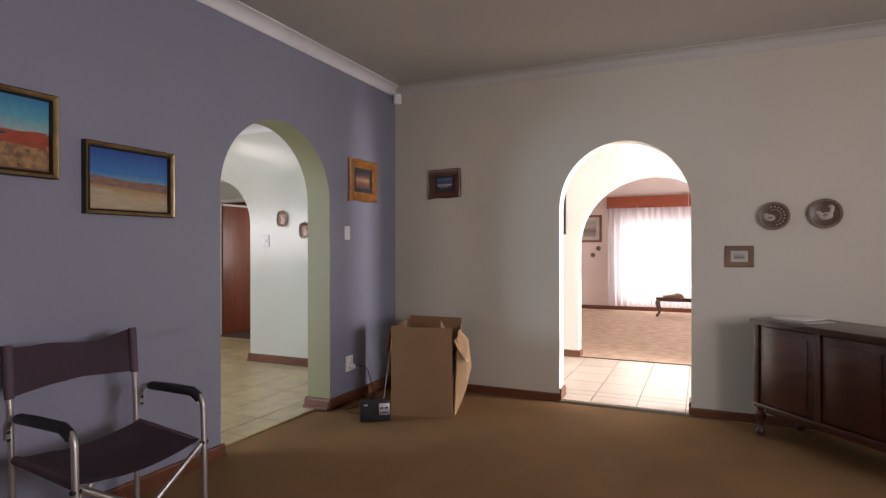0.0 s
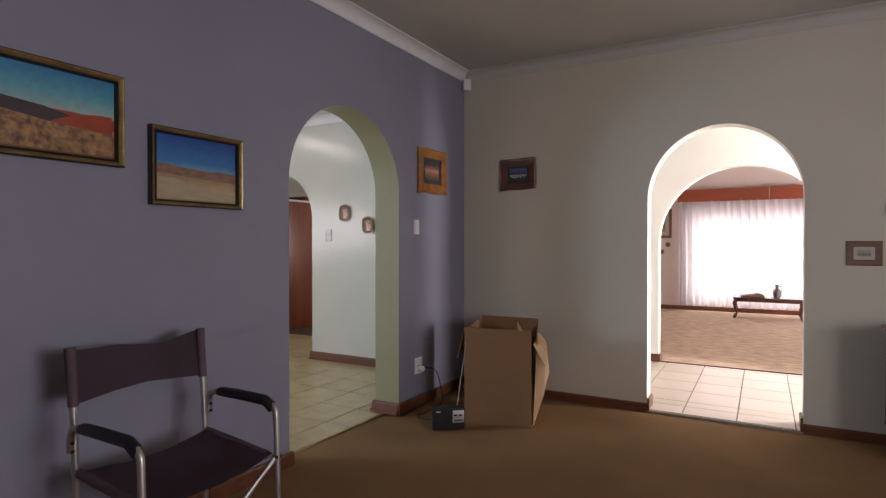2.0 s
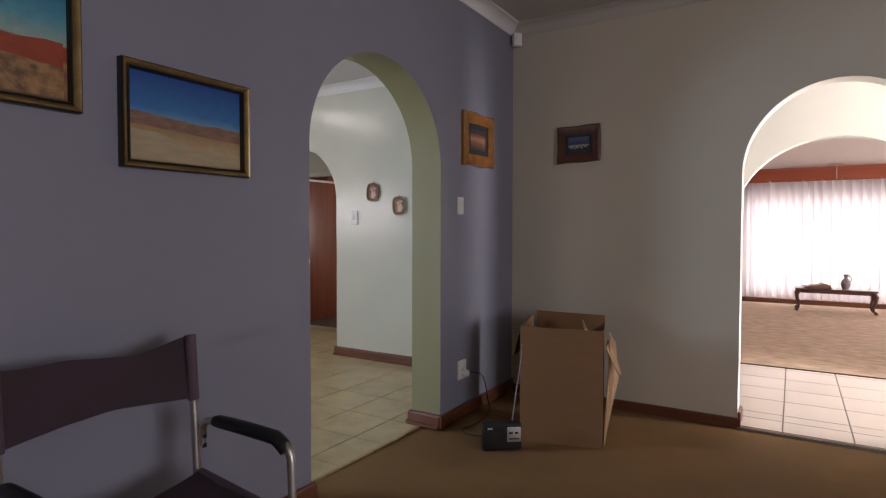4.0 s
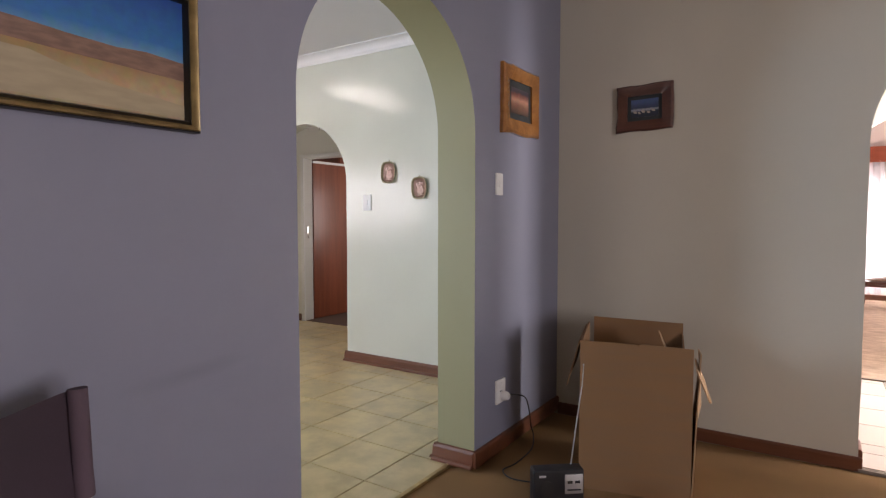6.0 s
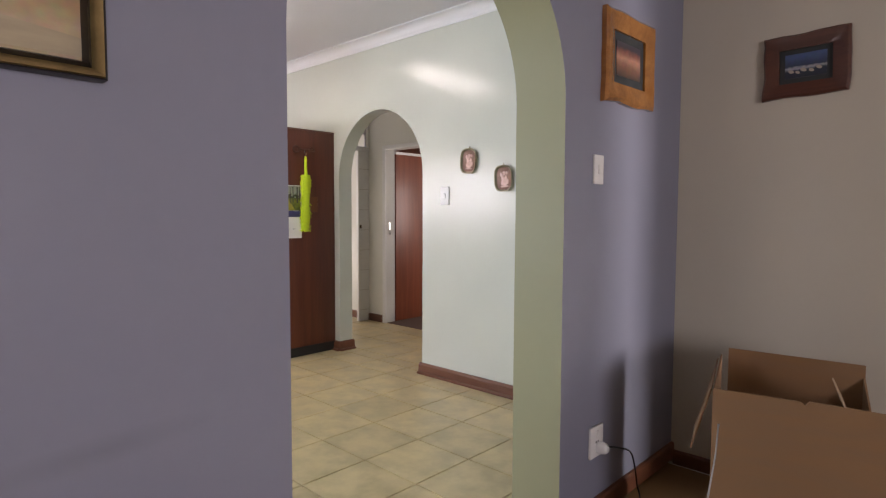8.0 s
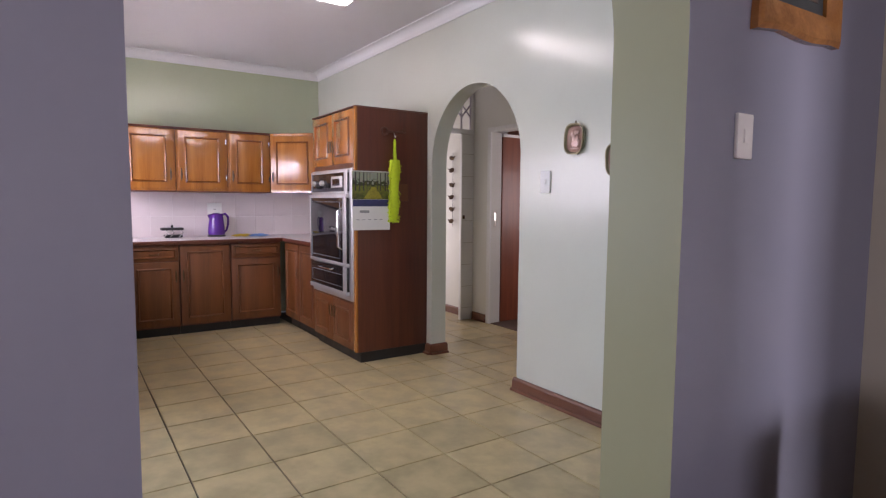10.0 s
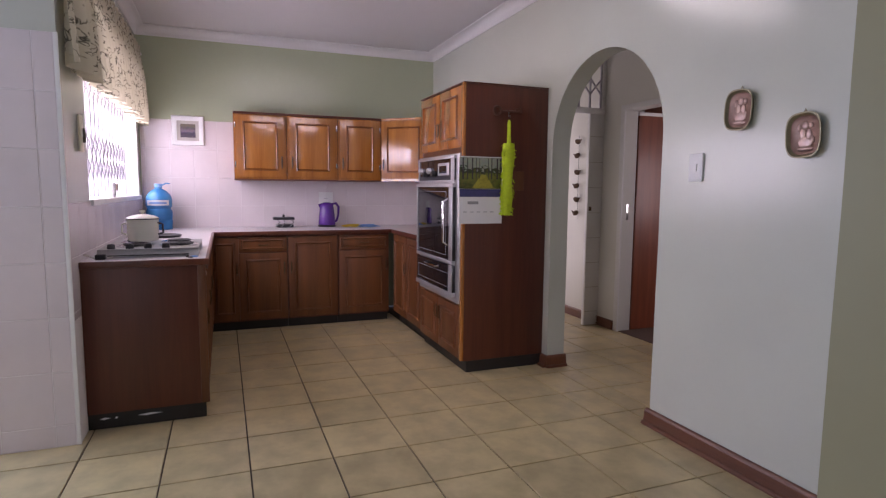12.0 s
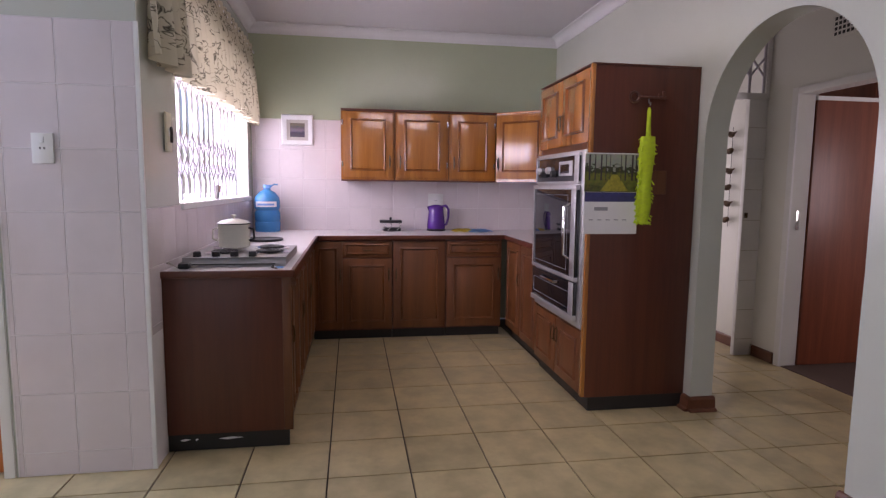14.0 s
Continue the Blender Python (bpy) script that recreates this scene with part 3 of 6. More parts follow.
# ---- trims: cornices, skirtings, thresholds ----
def cornice(name, a, b, z, inward, size=0.085):
    """A coved cornice between two points at the foot of the ceiling."""
    a, b, w = Vector((*a, 0)), Vector((*b, 0)), Vector((*inward, 0))
    prof = [(0, -size), (0.008, -size), (0.012, -size + 0.012)]
    prof += [(0.012 + (size - 0.024) * (1 - math.cos(math.pi / 2 * k / 6)), -size + 0.012 + (size - 0.024) * math.sin(math.pi / 2 * k / 6)) for k in range(1, 7)]
    prof += [(size, -0.010), (size, -0.001), (0, -0.001)]
    bm = bmesh.new()
    prism(bm, prof, 1.0, lambda u, v, t: a + (b - a) * t + w * u + Vector((0, 0, z + v)))
    # cornice_2 is white too; the greyer ceiling paint carries its dimness as colour
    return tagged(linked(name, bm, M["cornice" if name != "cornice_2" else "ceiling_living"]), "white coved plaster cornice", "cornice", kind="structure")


for i, (a, b, z, w) in enumerate([((XB, -2.6), (XB, YB), CL, (1, 0)), ((XB, YB), (3.4, YB), CL, (0, -1)), ((XB2, -0.7), (XB2, YK), CK, (-1, 0)), ((XK, YK), (XB2, YK), CK, (0, -1)),
                                  ((XK, YW), (XK, YK), CK, (1, 0)), ((XK, YW), (XP, YW), CK, (0, 1)), ((XP, -0.7), (XP, YW), CK, (1, 0)), ((-3.6, 12.3), (3.6, 12.3), CF, (0, -1))]):
    cornice("cornice_%d" % (i + 1), a, b, z, w)


def skirting(name, a, b, inward, h=0.085, foot=False, low=0.0):
    a, b, w = Vector((*a, 0)), Vector((*b, 0)), Vector((*inward, 0))
    prof = [(0.001, 0.001), (0.018, 0.001), (0.018, h - 0.012), (0.014, h - 0.003), (0.008, h), (0.001, h)]
    if foot:
        prof = [(0.001, 0.001), (0.044, 0.001), (0.043, 0.010), (0.037, 0.017), (0.026, 0.020), (0.022, h - 0.016), (0.014, h - 0.003), (0.008, h), (0.001, h)]
    bm = bmesh.new()
    prism(bm, prof, 1.0, lambda u, v, t: a + (b - a) * t + w * u + Vector((0, 0, v + low)))
    return tagged(linked(name, bm, M["skirting"]), "brown wooden skirting board", "skirting", kind="structure")


for i, (a, b, w, f) in enumerate([
        ((XB, -2.6), (XB, AW0 + 0.018), (1, 0), False), ((XB, AW1 - 0.018), (XB, YB), (1, 0), False), ((XB2 - 0.018, AW1), (XB, AW1), (0, -1), True), ((XB2 - 0.018, AW0), (XB, AW0), (0, 1), True),
        ((XB + 0.018, YB), (AN0 + 0.018, YB), (0, -1), False), ((AN1 - 0.018, YB), (3.4, YB), (0, -1), False), ((AN0, YB), (AN0, YB + 0.17), (1, 0), False), ((AN1, YB), (AN1, YB + 0.17), (-1, 0), False),
        ((AK1 - 0.018, YK), (XB2, YK), (0, -1), True), ((AK1, YK), (AK1, YK + 0.15), (-1, 0), True), ((AK0, YK - 0.018), (AK0, YK + 0.15), (1, 0), True), ((-5.805, YK), (AK0 + 0.018, YK), (0, -1), True),
        ((XB2, AW1 - 0.018), (XB2, YK), (-1, 0), True), ((XB2, -0.7), (XB2, AW0 + 0.018), (-1, 0), True),
        ((-4.2, YH), (-1.20 + 0.018, YH), (0, -1), False), ((-1.20, YH), (-1.20, YH + 0.16), (1, 0), False), ((XK, 6.25), (-6.74, 6.25), (0, -1), False), ((-6.72, 6.25), (-6.50, 6.25), (0, -1), False),
        ((-5.56, 6.25), (-4.2, 6.25), (0, -1), False), ((-3.6, 12.3), (3.6, 12.3), (0, -1), False)]):
    skirting("baseboard_%d" % (i + 1), a, b, w, 0.072 if a[1] == b[1] == YB else 0.085, f, FL if a[1] == b[1] == YB else 0.0)
tagged(linked("trim_carpet_edge", boxed((-2.752, AW0 + 0.02, -0.01), (-2.728, AW1 - 0.02, 0.004), 0.002), M["gilt"]), "thin brass carpet edging under the arch", "trim", kind="structure")
tagged(linked("trim_lounge_edge", boxed((-1.18, YH + 0.015, -0.01), (0.40, YH + 0.042, 0.008), 0.003), M["bronze"]), "dark carpet edging under the arch", "trim", kind="structure")


# ---- things of the living room ----
def on_wall(facing, x, y, z):
    """A pose whose x runs along the wall, z up and -y out of it."""
    return pose(x, y, z, 0, 0, {"-y": 0, "+x": 90, "+y": 180, "-x": -90}[facing])


def moulded(w, h, width, prof, uneven=0.0, seed=0):
    """A mitred picture frame: a profile of (inset from the outer edge, depth) carried round a rectangle centred on the origin."""
    bm, loops = bmesh.new(), []
    steps = 8 if uneven else 1
    for inset, d in prof:
        loop = []
        cs = [(-w / 2 + inset, -h / 2 + inset), (w / 2 - inset, -h / 2 + inset), (w / 2 - inset, h / 2 - inset), (-w / 2 + inset, h / 2 - inset)]
        for i in range(4):
            for k in range(steps):
                p = Vector(cs[i]).lerp(Vector(cs[(i + 1) % 4]), k / steps)
                if uneven and inset < width * 0.5:
                    o = uneven * noise.noise((p.x * 9 + seed, p.y * 9, seed))
                    p *= 1 + o / max(w, h) * 2
                loop.append(bm.verts.new((p.x, -d, p.y)))
        loops.append(loop)
    n = len(loops[0])
    for a, b in zip(loops, loops[1:]):
        for k in range(n):
            bm.faces.new((a[k], a[(k + 1) % n], b[(k + 1) % n], b[k]))
    return bm


def picture(name, label, facing, x, y, z, w, h, bar, frame_mat, view, mount=None, mount_w=0.0, inner=None, edge=None, uneven=0.0, depth=0.022, tilt=0.0, seed=1):
    ob = thing(name, label, "picture", on_wall(facing, x, y, z) @ pose(0, 0, 0, 0, tilt, 0))
    prof = [(0, 0.001), (0, depth * 0.7), (bar * 0.15, depth), (bar * 0.45, depth * 0.92), (bar * 0.8, depth * 0.65), (bar, depth * 0.55), (bar, 0.004)]
    part("frame", moulded(w, h, bar, prof, uneven, seed), frame_mat, ob)
    iw, ih = w - 2 * bar, h - 2 * bar
    if edge:
        part("outer_edge", moulded(w + 0.004, h + 0.004, 0.008, [(0, 0.001), (0, depth * 0.88), (0.001, depth * 0.92), (0.0025, depth * 0.9), (0.0035, depth * 0.8)]), edge, ob)
    if inner:
        part("inner_moulding", moulded(iw + 0.002, ih + 0.002, 0.012, [(0, depth * 0.5), (0.002, depth * 0.7), (0.006, depth * 0.8), (0.010, depth * 0.55), (0.012, 0.004)]), inner, ob)
    if mount:
        part("mount", boxed((-iw / 2 - 0.002, -0.006, -ih / 2 - 0.002), (iw / 2 + 0.002, -0.002, ih / 2 + 0.002)), mount, ob)
        iw, ih = iw - 2 * mount_w, ih - 2 * mount_w
    part("print", boxed((-iw / 2, -0.0085, -ih / 2), (iw / 2, -0.003, ih / 2)), view, ob)
    return ob


dune_view = picture("framed_picture", "desert picture with red dunes in a black and gold frame", "+x", XB, 1.308, 1.828, 0.61, 0.367, 0.019, M["gilt"], M["view_red_dune"], inner=M["black_lacquer"], edge=M["black_lacquer"], depth=0.036)
dune_view.scale = (1.06, 1, 1.04)
M["hill_pink"] = surface("painted_pink_hills", (0.24, 0.14, 0.10), 0.5, 0.35, 22, 0.0, stretch=(1, 1, 4))
M["sand_pale"] = surface("painted_pale_sand", (0.40, 0.33, 0.21), 0.5, 0.12, 12, 0.0, stretch=(1, 1, 5))
M["dune_red"] = surface("painted_red_dune", (0.34, 0.055, 0.02), 0.5, 0.25, 14, 0.0)
M["ridge_dark"] = surface("painted_dark_ridge", (0.05, 0.035, 0.04), 0.5, 0.3, 14, 0.0)
M["grass_gold"] = surface("painted_dry_grass", (0.34, 0.19, 0.07), 0.5, 0.6, 38, 0.0, dark=(0.06, 0.03, 0.028))
for nm, mt, d, pts in (("painted_ridge", M["ridge_dark"], 0.0095, [(-0.265, -0.045), (-0.265, 0.022), (-0.15, 0.028), (0.02, 0.012), (0.12, -0.01), (0.20, -0.03), (0.20, -0.05)]),
                       ("painted_dune", M["dune_red"], 0.0105, [(0.03, -0.045), (0.08, -0.02), (0.15, 0.004), (0.22, 0.014), (0.265, 0.012), (0.265, -0.06), (0.10, -0.055)]),
                       ("painted_grass", M["grass_gold"], 0.0115, [(-0.265, -0.148), (-0.265, -0.012), (-0.12, -0.022), (0.04, -0.042), (0.265, -0.060), (0.265, -0.148)])):
    bm = bmesh.new()
    prism(bm, pts, 0.001, lambda u, v, t, d=d: (u, -d + t, v))
    part(nm, bm, mt, dune_view, smooth=False)
bm = bmesh.new()
tube(bm, [(-0.221, -0.0115, -0.01), (-0.203, -0.0115, 0.03)], 0.003, 6)
for k in range(7):
    bmesh.ops.create_uvsphere(bm, u_segments=8, v_segments=5, radius=1, matrix=Matrix.Translation((-0.225 + 0.007 * k, -0.0105, 0.036 + 0.010 * math.sin(k))) @ Matrix.Diagonal((0.014, 0.001, 0.008, 1)))
part("painted_tree", bm, M["ridge_dark"], dune_view)
desert_view = picture("framed_picture", "pale desert picture in a black and gold frame", "+x", XB, 2.013, 1.667, 0.482, 0.36, 0.018, M["gilt"], M["view_desert"], inner=M["black_lacquer"], edge=M["black_lacquer"], depth=0.036)
desert_view.scale = (1.06, 1, 0.995)
for nm, mt, d, pts in (("painted_range", M["hill_pink"], 0.0095, [(-0.221, -0.03), (-0.221, 0.016), (-0.14, 0.012), (-0.05, 0.004), (0.05, -0.001), (0.12, 0.004), (0.221, -0.004), (0.221, -0.05), (0.05, -0.042)]),
                       ("painted_track", M["sand_pale"], 0.0092, [(-0.221, -0.145), (-0.221, -0.045), (-0.12, -0.05), (0.0, -0.085), (0.221, -0.115), (0.221, -0.145)])):
    bm = bmesh.new()
    prism(bm, pts, 0.0006, lambda u, v, t, d=d: (u, -d + t, v))
    part(nm, bm, mt, desert_view, smooth=False)
picture("framed_picture", "small reddish print in a rough golden pine frame", "+x", XB, 4.272, 1.907, 0.45, 0.37, 0.08, M["frame_gold_wood"], M["view_sunset"], M["mount_dark"], 0.035, uneven=0.014, depth=0.03, tilt=-1, seed=3)
shore_view = picture("framed_picture", "small dark shore print in a rough reddish wooden frame", "-y", -2.072, YB, 1.917, 0.325, 0.272, 0.062, M["frame_dark_wood"], M["view_birds"], M["mount_dark"], 0.022, uneven=0.012, depth=0.03, tilt=-1, seed=8)
for x, z, r in ((-0.055, -0.022, 0.012), (-0.03, -0.028, 0.010), (-0.008, -0.02, 0.013), (0.022, -0.026, 0.011), (0.05, -0.018, 0.012)):
    bm = bmesh.new()
    bmesh.ops.create_uvsphere(bm, u_segments=8, v_segments=5, radius=1, matrix=pose(x, -0.0088, z, 0, 25, 0) @ Matrix.Diagonal((r, 0.001, r * 0.6, 1)))
    part("painted_bird", bm, M["plate_white"], shore_view)
picture("framed_picture", "tiny faded print in a flat brown wooden frame", "-y", 0.40, YB, 1.243, 0.197, 0.165, 0.04, M["frame_grey_wood"], M["view_grey"], M["mount_pale"], 0.022, depth=0.014)


def wall_plate(x, z, r, bird):
    ob = thing("wall_plate", "round dark brown plate with a white bird motif", "plate", on_wall("-y", x, YB, z), "bird plates above the sideboard")
    def disc(prof):
        bm = lathe(bmesh.new(), prof, 32)
        bm.transform(Matrix.Rotation(radians(90), 4, "X"))
        return bm
    part("rim", disc([(r * 0.6, 0.002), (r * 0.97, 0.022), (r, 0.026), (r * 0.985, 0.029), (r * 0.86, 0.022), (r * 0.84, 0.019)]), M["plate_rim"], ob)
    part("well", disc([(r * 0.86, 0.02), (r * 0.6, 0.014), (0, 0.013)]), M["plate_dark"], ob)
    bm = bmesh.new()
    def blob(cx, cz, rx, rz, a=0):
        bmesh.ops.create_uvsphere(bm, u_segments=12, v_segments=6, radius=1, matrix=pose(cx * r, -0.016, cz * r, 0, a, 0) @ Matrix.Diagonal((rx * r, 0.004, rz * r, 1)))
    if bird:
        blob(0.05, -0.18, 0.42, 0.26, -10), blob(0.36, 0.18, 0.13, 0.34, 20), blob(0.33, 0.45, 0.16, 0.12), blob(-0.33, -0.02, 0.26, 0.15, 40)
    else:
        blob(-0.28, -0.12, 0.38, 0.25, 10), blob(-0.5, 0.02, 0.16, 0.2)
        for k in range(10):
            a = radians(-75 + k * 20)
            blob(0.66 * math.cos(a), 0.66 * math.sin(a), 0.065, 0.065)
            blob(0.45 * math.cos(a), 0.45 * math.sin(a), 0.045, 0.045)
    part("motif", bm, M["plate_white"], ob)
    bm = bmesh.new()
    bmesh.ops.create_uvsphere(bm, u_segments=12, v_segments=6, radius=1, matrix=pose(-0.22 * r if not bird else 0.02 * r, -0.019, -0.12 * r) @ Matrix.Diagonal((0.16 * r, 0.003, 0.1 * r, 1)))
    part("wing", bm, M["plate_rim"], ob)


wall_plate(0.63, 1.547, 0.105, False)
wall_plate(0.953, 1.558, 0.108, True)


def wall_switch(facing, x, y, z, w=0.072, h=0.115, label="white plastic light switch", category="light switch", mat=None):
    ob = thing("light_switch", label, category, on_wall(facing, x, y, z))
    part("plate", boxed((-w / 2, -0.011, -h / 2), (w / 2, -0.001, h / 2), 0.003), mat or M["white_plastic"], ob)
    part("rocker", boxed((-0.011, -0.016, -0.018), (0.011, -0.010, 0.018), 0.002), M["white_plastic"], ob)
    return ob


wall_switch("+x", XB, 4.03, 1.44)
wall_switch("-y", -4.42, YK, 1.396, 0.085, 0.135)


def wall_socket(facing, x, y, z, w, h, plugged):
    ob = thing("wall_socket", "white plastic wall socket" + (" with a plug in it" if plugged else ""), "socket", on_wall(facing, x, y, z))
    part("plate", boxed((-w / 2, -0.012, -h / 2), (w / 2, -0.001, h / 2), 0.004), M["white_plastic"], ob)
    part("rocker", boxed((-0.008, -0.017, h * 0.18), (0.008, -0.010, h * 0.36), 0.002), M["white_plastic"], ob)
    for sx in (-0.008, 0.008):
        part("pin_hole", boxed((sx - 0.003, -0.0135, -0.004), (sx + 0.003, -0.011, 0.004)), M["black_plastic"], ob)
    if plugged:
        bm = bmesh.new()
        lathe(bm, [(0, 0), (0.024, 0), (0.026, 0.012), (0.022, 0.034), (0.012, 0.044), (0, 0.045)], 16)
        bm.transform(Matrix.Translation((0.012, -0.012, -h * 0.2)) @ Matrix.Rotation(radians(90), 4, "X"))
        part("plug", bm, M["white_plastic"], ob)
    return ob


wall_socket("+x", XB, 4.055, 0.327, 0.105, 0.13, True)
cable = thing("power_cord", "black power cord hanging from the socket", "cable")
pts = [Vector(p) for p in ((XB + 0.05, 4.075, 0.31), (XB + 0.09, 4.110, 0.305), (XB + 0.10, 4.180, 0.27), (XB + 0.08, 4.270, 0.17), (XB + 0.06, 4.340, 0.06), (XB + 0.08, 4.330, 0.008), (XB + 0.15, 4.150, 0.006),
                              (XB + 0.16, 3.940, 0.006), (XB + 0.14, 3.830, 0.006), (XB + 0.22, 3.770, 0.006), (XB + 0.36, 3.770, 0.02))]
smooth_pts = []
for i in range(len(pts) - 1):
    p0, p1, p2, p3 = pts[max(i - 1, 0)], pts[i], pts[i + 1], pts[min(i + 2, len(pts) - 1)]
    for k in range(5):
        u = k / 5
        smooth_pts.append(0.5 * ((2 * p1) + (p2 - p0) * u + (2 * p0 - 5 * p1 + 4 * p2 - p3) * u * u + (3 * p1 - p0 - 3 * p2 + p3) * u ** 3))
part("cord", tube(bmesh.new(), smooth_pts + [pts[-1]], 0.0035, 8), M["cord"], cable)


def radio():
    ob = thing("radio", "small black portable radio with a silver dial and raised aerial", "radio", pose(-2.137, 3.707, -0.012, 0, 0, 39) @ Matrix.Diagonal((1, 1, 1.2, 1)))
    part("body", boxed((-0.115, -0.035, 0.004), (0.115, 0.035, 0.135), 0.012, 3), M["black_plastic"], ob)
    part("dial_panel", boxed((0.025, -0.042, 0.045), (0.108, -0.034, 0.118), 0.006), M["steel"], ob, "silver dial panel")
    for x0 in (0.036, 0.070):
        part("button", boxed((x0, -0.045, 0.085), (x0 + 0.022, -0.041, 0.095), 0.001), M["black_plastic"], ob)
    part("dial_slot", boxed((0.036, -0.044, 0.058), (0.098, -0.041, 0.064), 0.001), M["black_plastic"], ob)
    part("label_strip", boxed((-0.09, -0.037, 0.108), (-0.06, -0.034, 0.116), 0.001), M["steel"], ob)
    bm = lathe(bmesh.new(), [(0, 0), (0.03, 0), (0.03, 0.003), (0, 0.004)], 20)
    bm.transform(pose(-0.055, -0.034, 0.065, 90))
    part("speaker_grille", bm, M["kick"], ob)
    part("aerial", tube(bmesh.new(), [(0.07, 0.02, 0.13), (0.10, 0.03, 0.30), (0.128, 0.045, 0.43), (0.135, 0.049, 0.503), (0.136, 0.05, 0.51)], [0.0035, 0.003, 0.0024, 0.0022, 0.004], 8), M["steel"], ob)


radio()


def carton():
    """An open carton with its flaps hanging and one torn side."""
    ob = thing("cardboard_box", "open brown cardboard box with drooping torn flaps", "box", pose(-2.105, 3.90, -0.015, 0, 0, 15))
    w, d, h, t = 0.49, 0.55, 0.70, 0.006
    def sheet(outline, place, thick=t):
        bm = bmesh.new()
        prism(bm, outline, thick, place)
        return bm
    part("front_panel", sheet([(0, 0), (w, 0), (w, h - 0.005), (w * 0.55, h + 0.004), (w * 0.53, h - 0.01), (w * 0.5, h), (0.0, h + 0.006)], lambda u, v, k: (u, k + 0.010 * math.sin(v * 4.4), v)), M["cardboard"], ob, smooth=False)
    part("back_panel", sheet([(0.03, 0), (w, 0), (w, h + 0.015), (0.03, h + 0.03)], lambda u, v, k: (u, d + k, v)), M["cardboard"], ob, smooth=False)
    part("side_panel", sheet([(0, 0), (d, 0), (d, h), (0, h)], lambda u, v, k: (k + 0.001, u + 0.003, v)), M["cardboard"], ob, smooth=False)
    part("side_panel", sheet([(0, 0), (d, 0), (d, h - 0.03), (0.30, h * 0.75), (0.14, h * 0.6), (0.05, h * 0.40), (0, h * 0.35)], lambda u, v, k: (w - k, u + 0.003, v)), M["cardboard"], ob, smooth=False)
    part("base_panel", boxed((0.002, 0.004, 0), (w - 0.002, d, 0.006)), M["cardboard"], ob)
    part("side_flap", sheet([(0, 0), (0.34, 0.0), (0.42, 0.12), (0.46, 0.30), (0.40, 0.55), (0.10, 0.67), (0.02, 0.66)], lambda u, v, k: (w + 0.006 + 0.085 * math.sin(math.pi * v / 0.74) + k, 0.05 + u, v)), M["cardboard_in"], ob, "pale torn side flap", smooth=False)
    part("torn_flap", sheet([(0, -0.07), (0.20, -0.05), (0.30, -0.16), (0.27, -0.27), (0.17, -0.25), (0.05, -0.15)], lambda u, v, k: (w + 0.004 + 0.08 * u - 0.34 * (v + 0.05) + k, 0.004 + u * 0.8, h - 0.03 + v)), M["cardboard_in"], ob, smooth=False)
    part("hanging_flap", sheet([(0.0, 0), (0.47, 0.0), (0.46, -0.22), (0.30, -0.235), (0.16, -0.20), (0.03, -0.225)], lambda u, v, k: (-0.003 + 0.26 * v + 0.03 * math.sin(u * 7) * v - k, 0.03 + u, h - 0.005 + v)), M["cardboard"], ob, smooth=False)
    part("inner_flap", sheet([(0, 0), (0.18, 0.0), (0.12, 0.09), (0.02, 0.06)], lambda u, v, k: (w - 0.10 - 0.4 * v + k, 0.16 + u, h - 0.07 + v)), M["cardboard_in"], ob, smooth=False)
    bag = thing("stuffed_bag", "black bag stuffed into the cardboard box", "bag", pose(-2.105, 3.90, -0.015, 0, 0, 15))
    bm = bmesh.new()
    bmesh.ops.create_icosphere(bm, subdivisions=4, radius=1, matrix=pose(w * 0.52, d * 0.5, 0.29) @ Matrix.Diagonal((0.225, 0.25, 0.275, 1)))
    for v in bm.verts:
        v.co += 0.03 * Vector(noise.noise_vector(v.co * 9))
        v.co.x, v.co.y, v.co.z = min(max(v.co.x, 0.02), w - 0.012), min(max(v.co.y, 0.03), d - 0.02), max(v.co.z, 0.012)
    part("bag_body", bm, M["bag_black"], bag)
    part("printed_packet", boxed((w - 0.055, 0.05, 0.50), (w - 0.015, 0.16, 0.56), 0.008), M["red_print"], bag, "red and white packet")


carton()


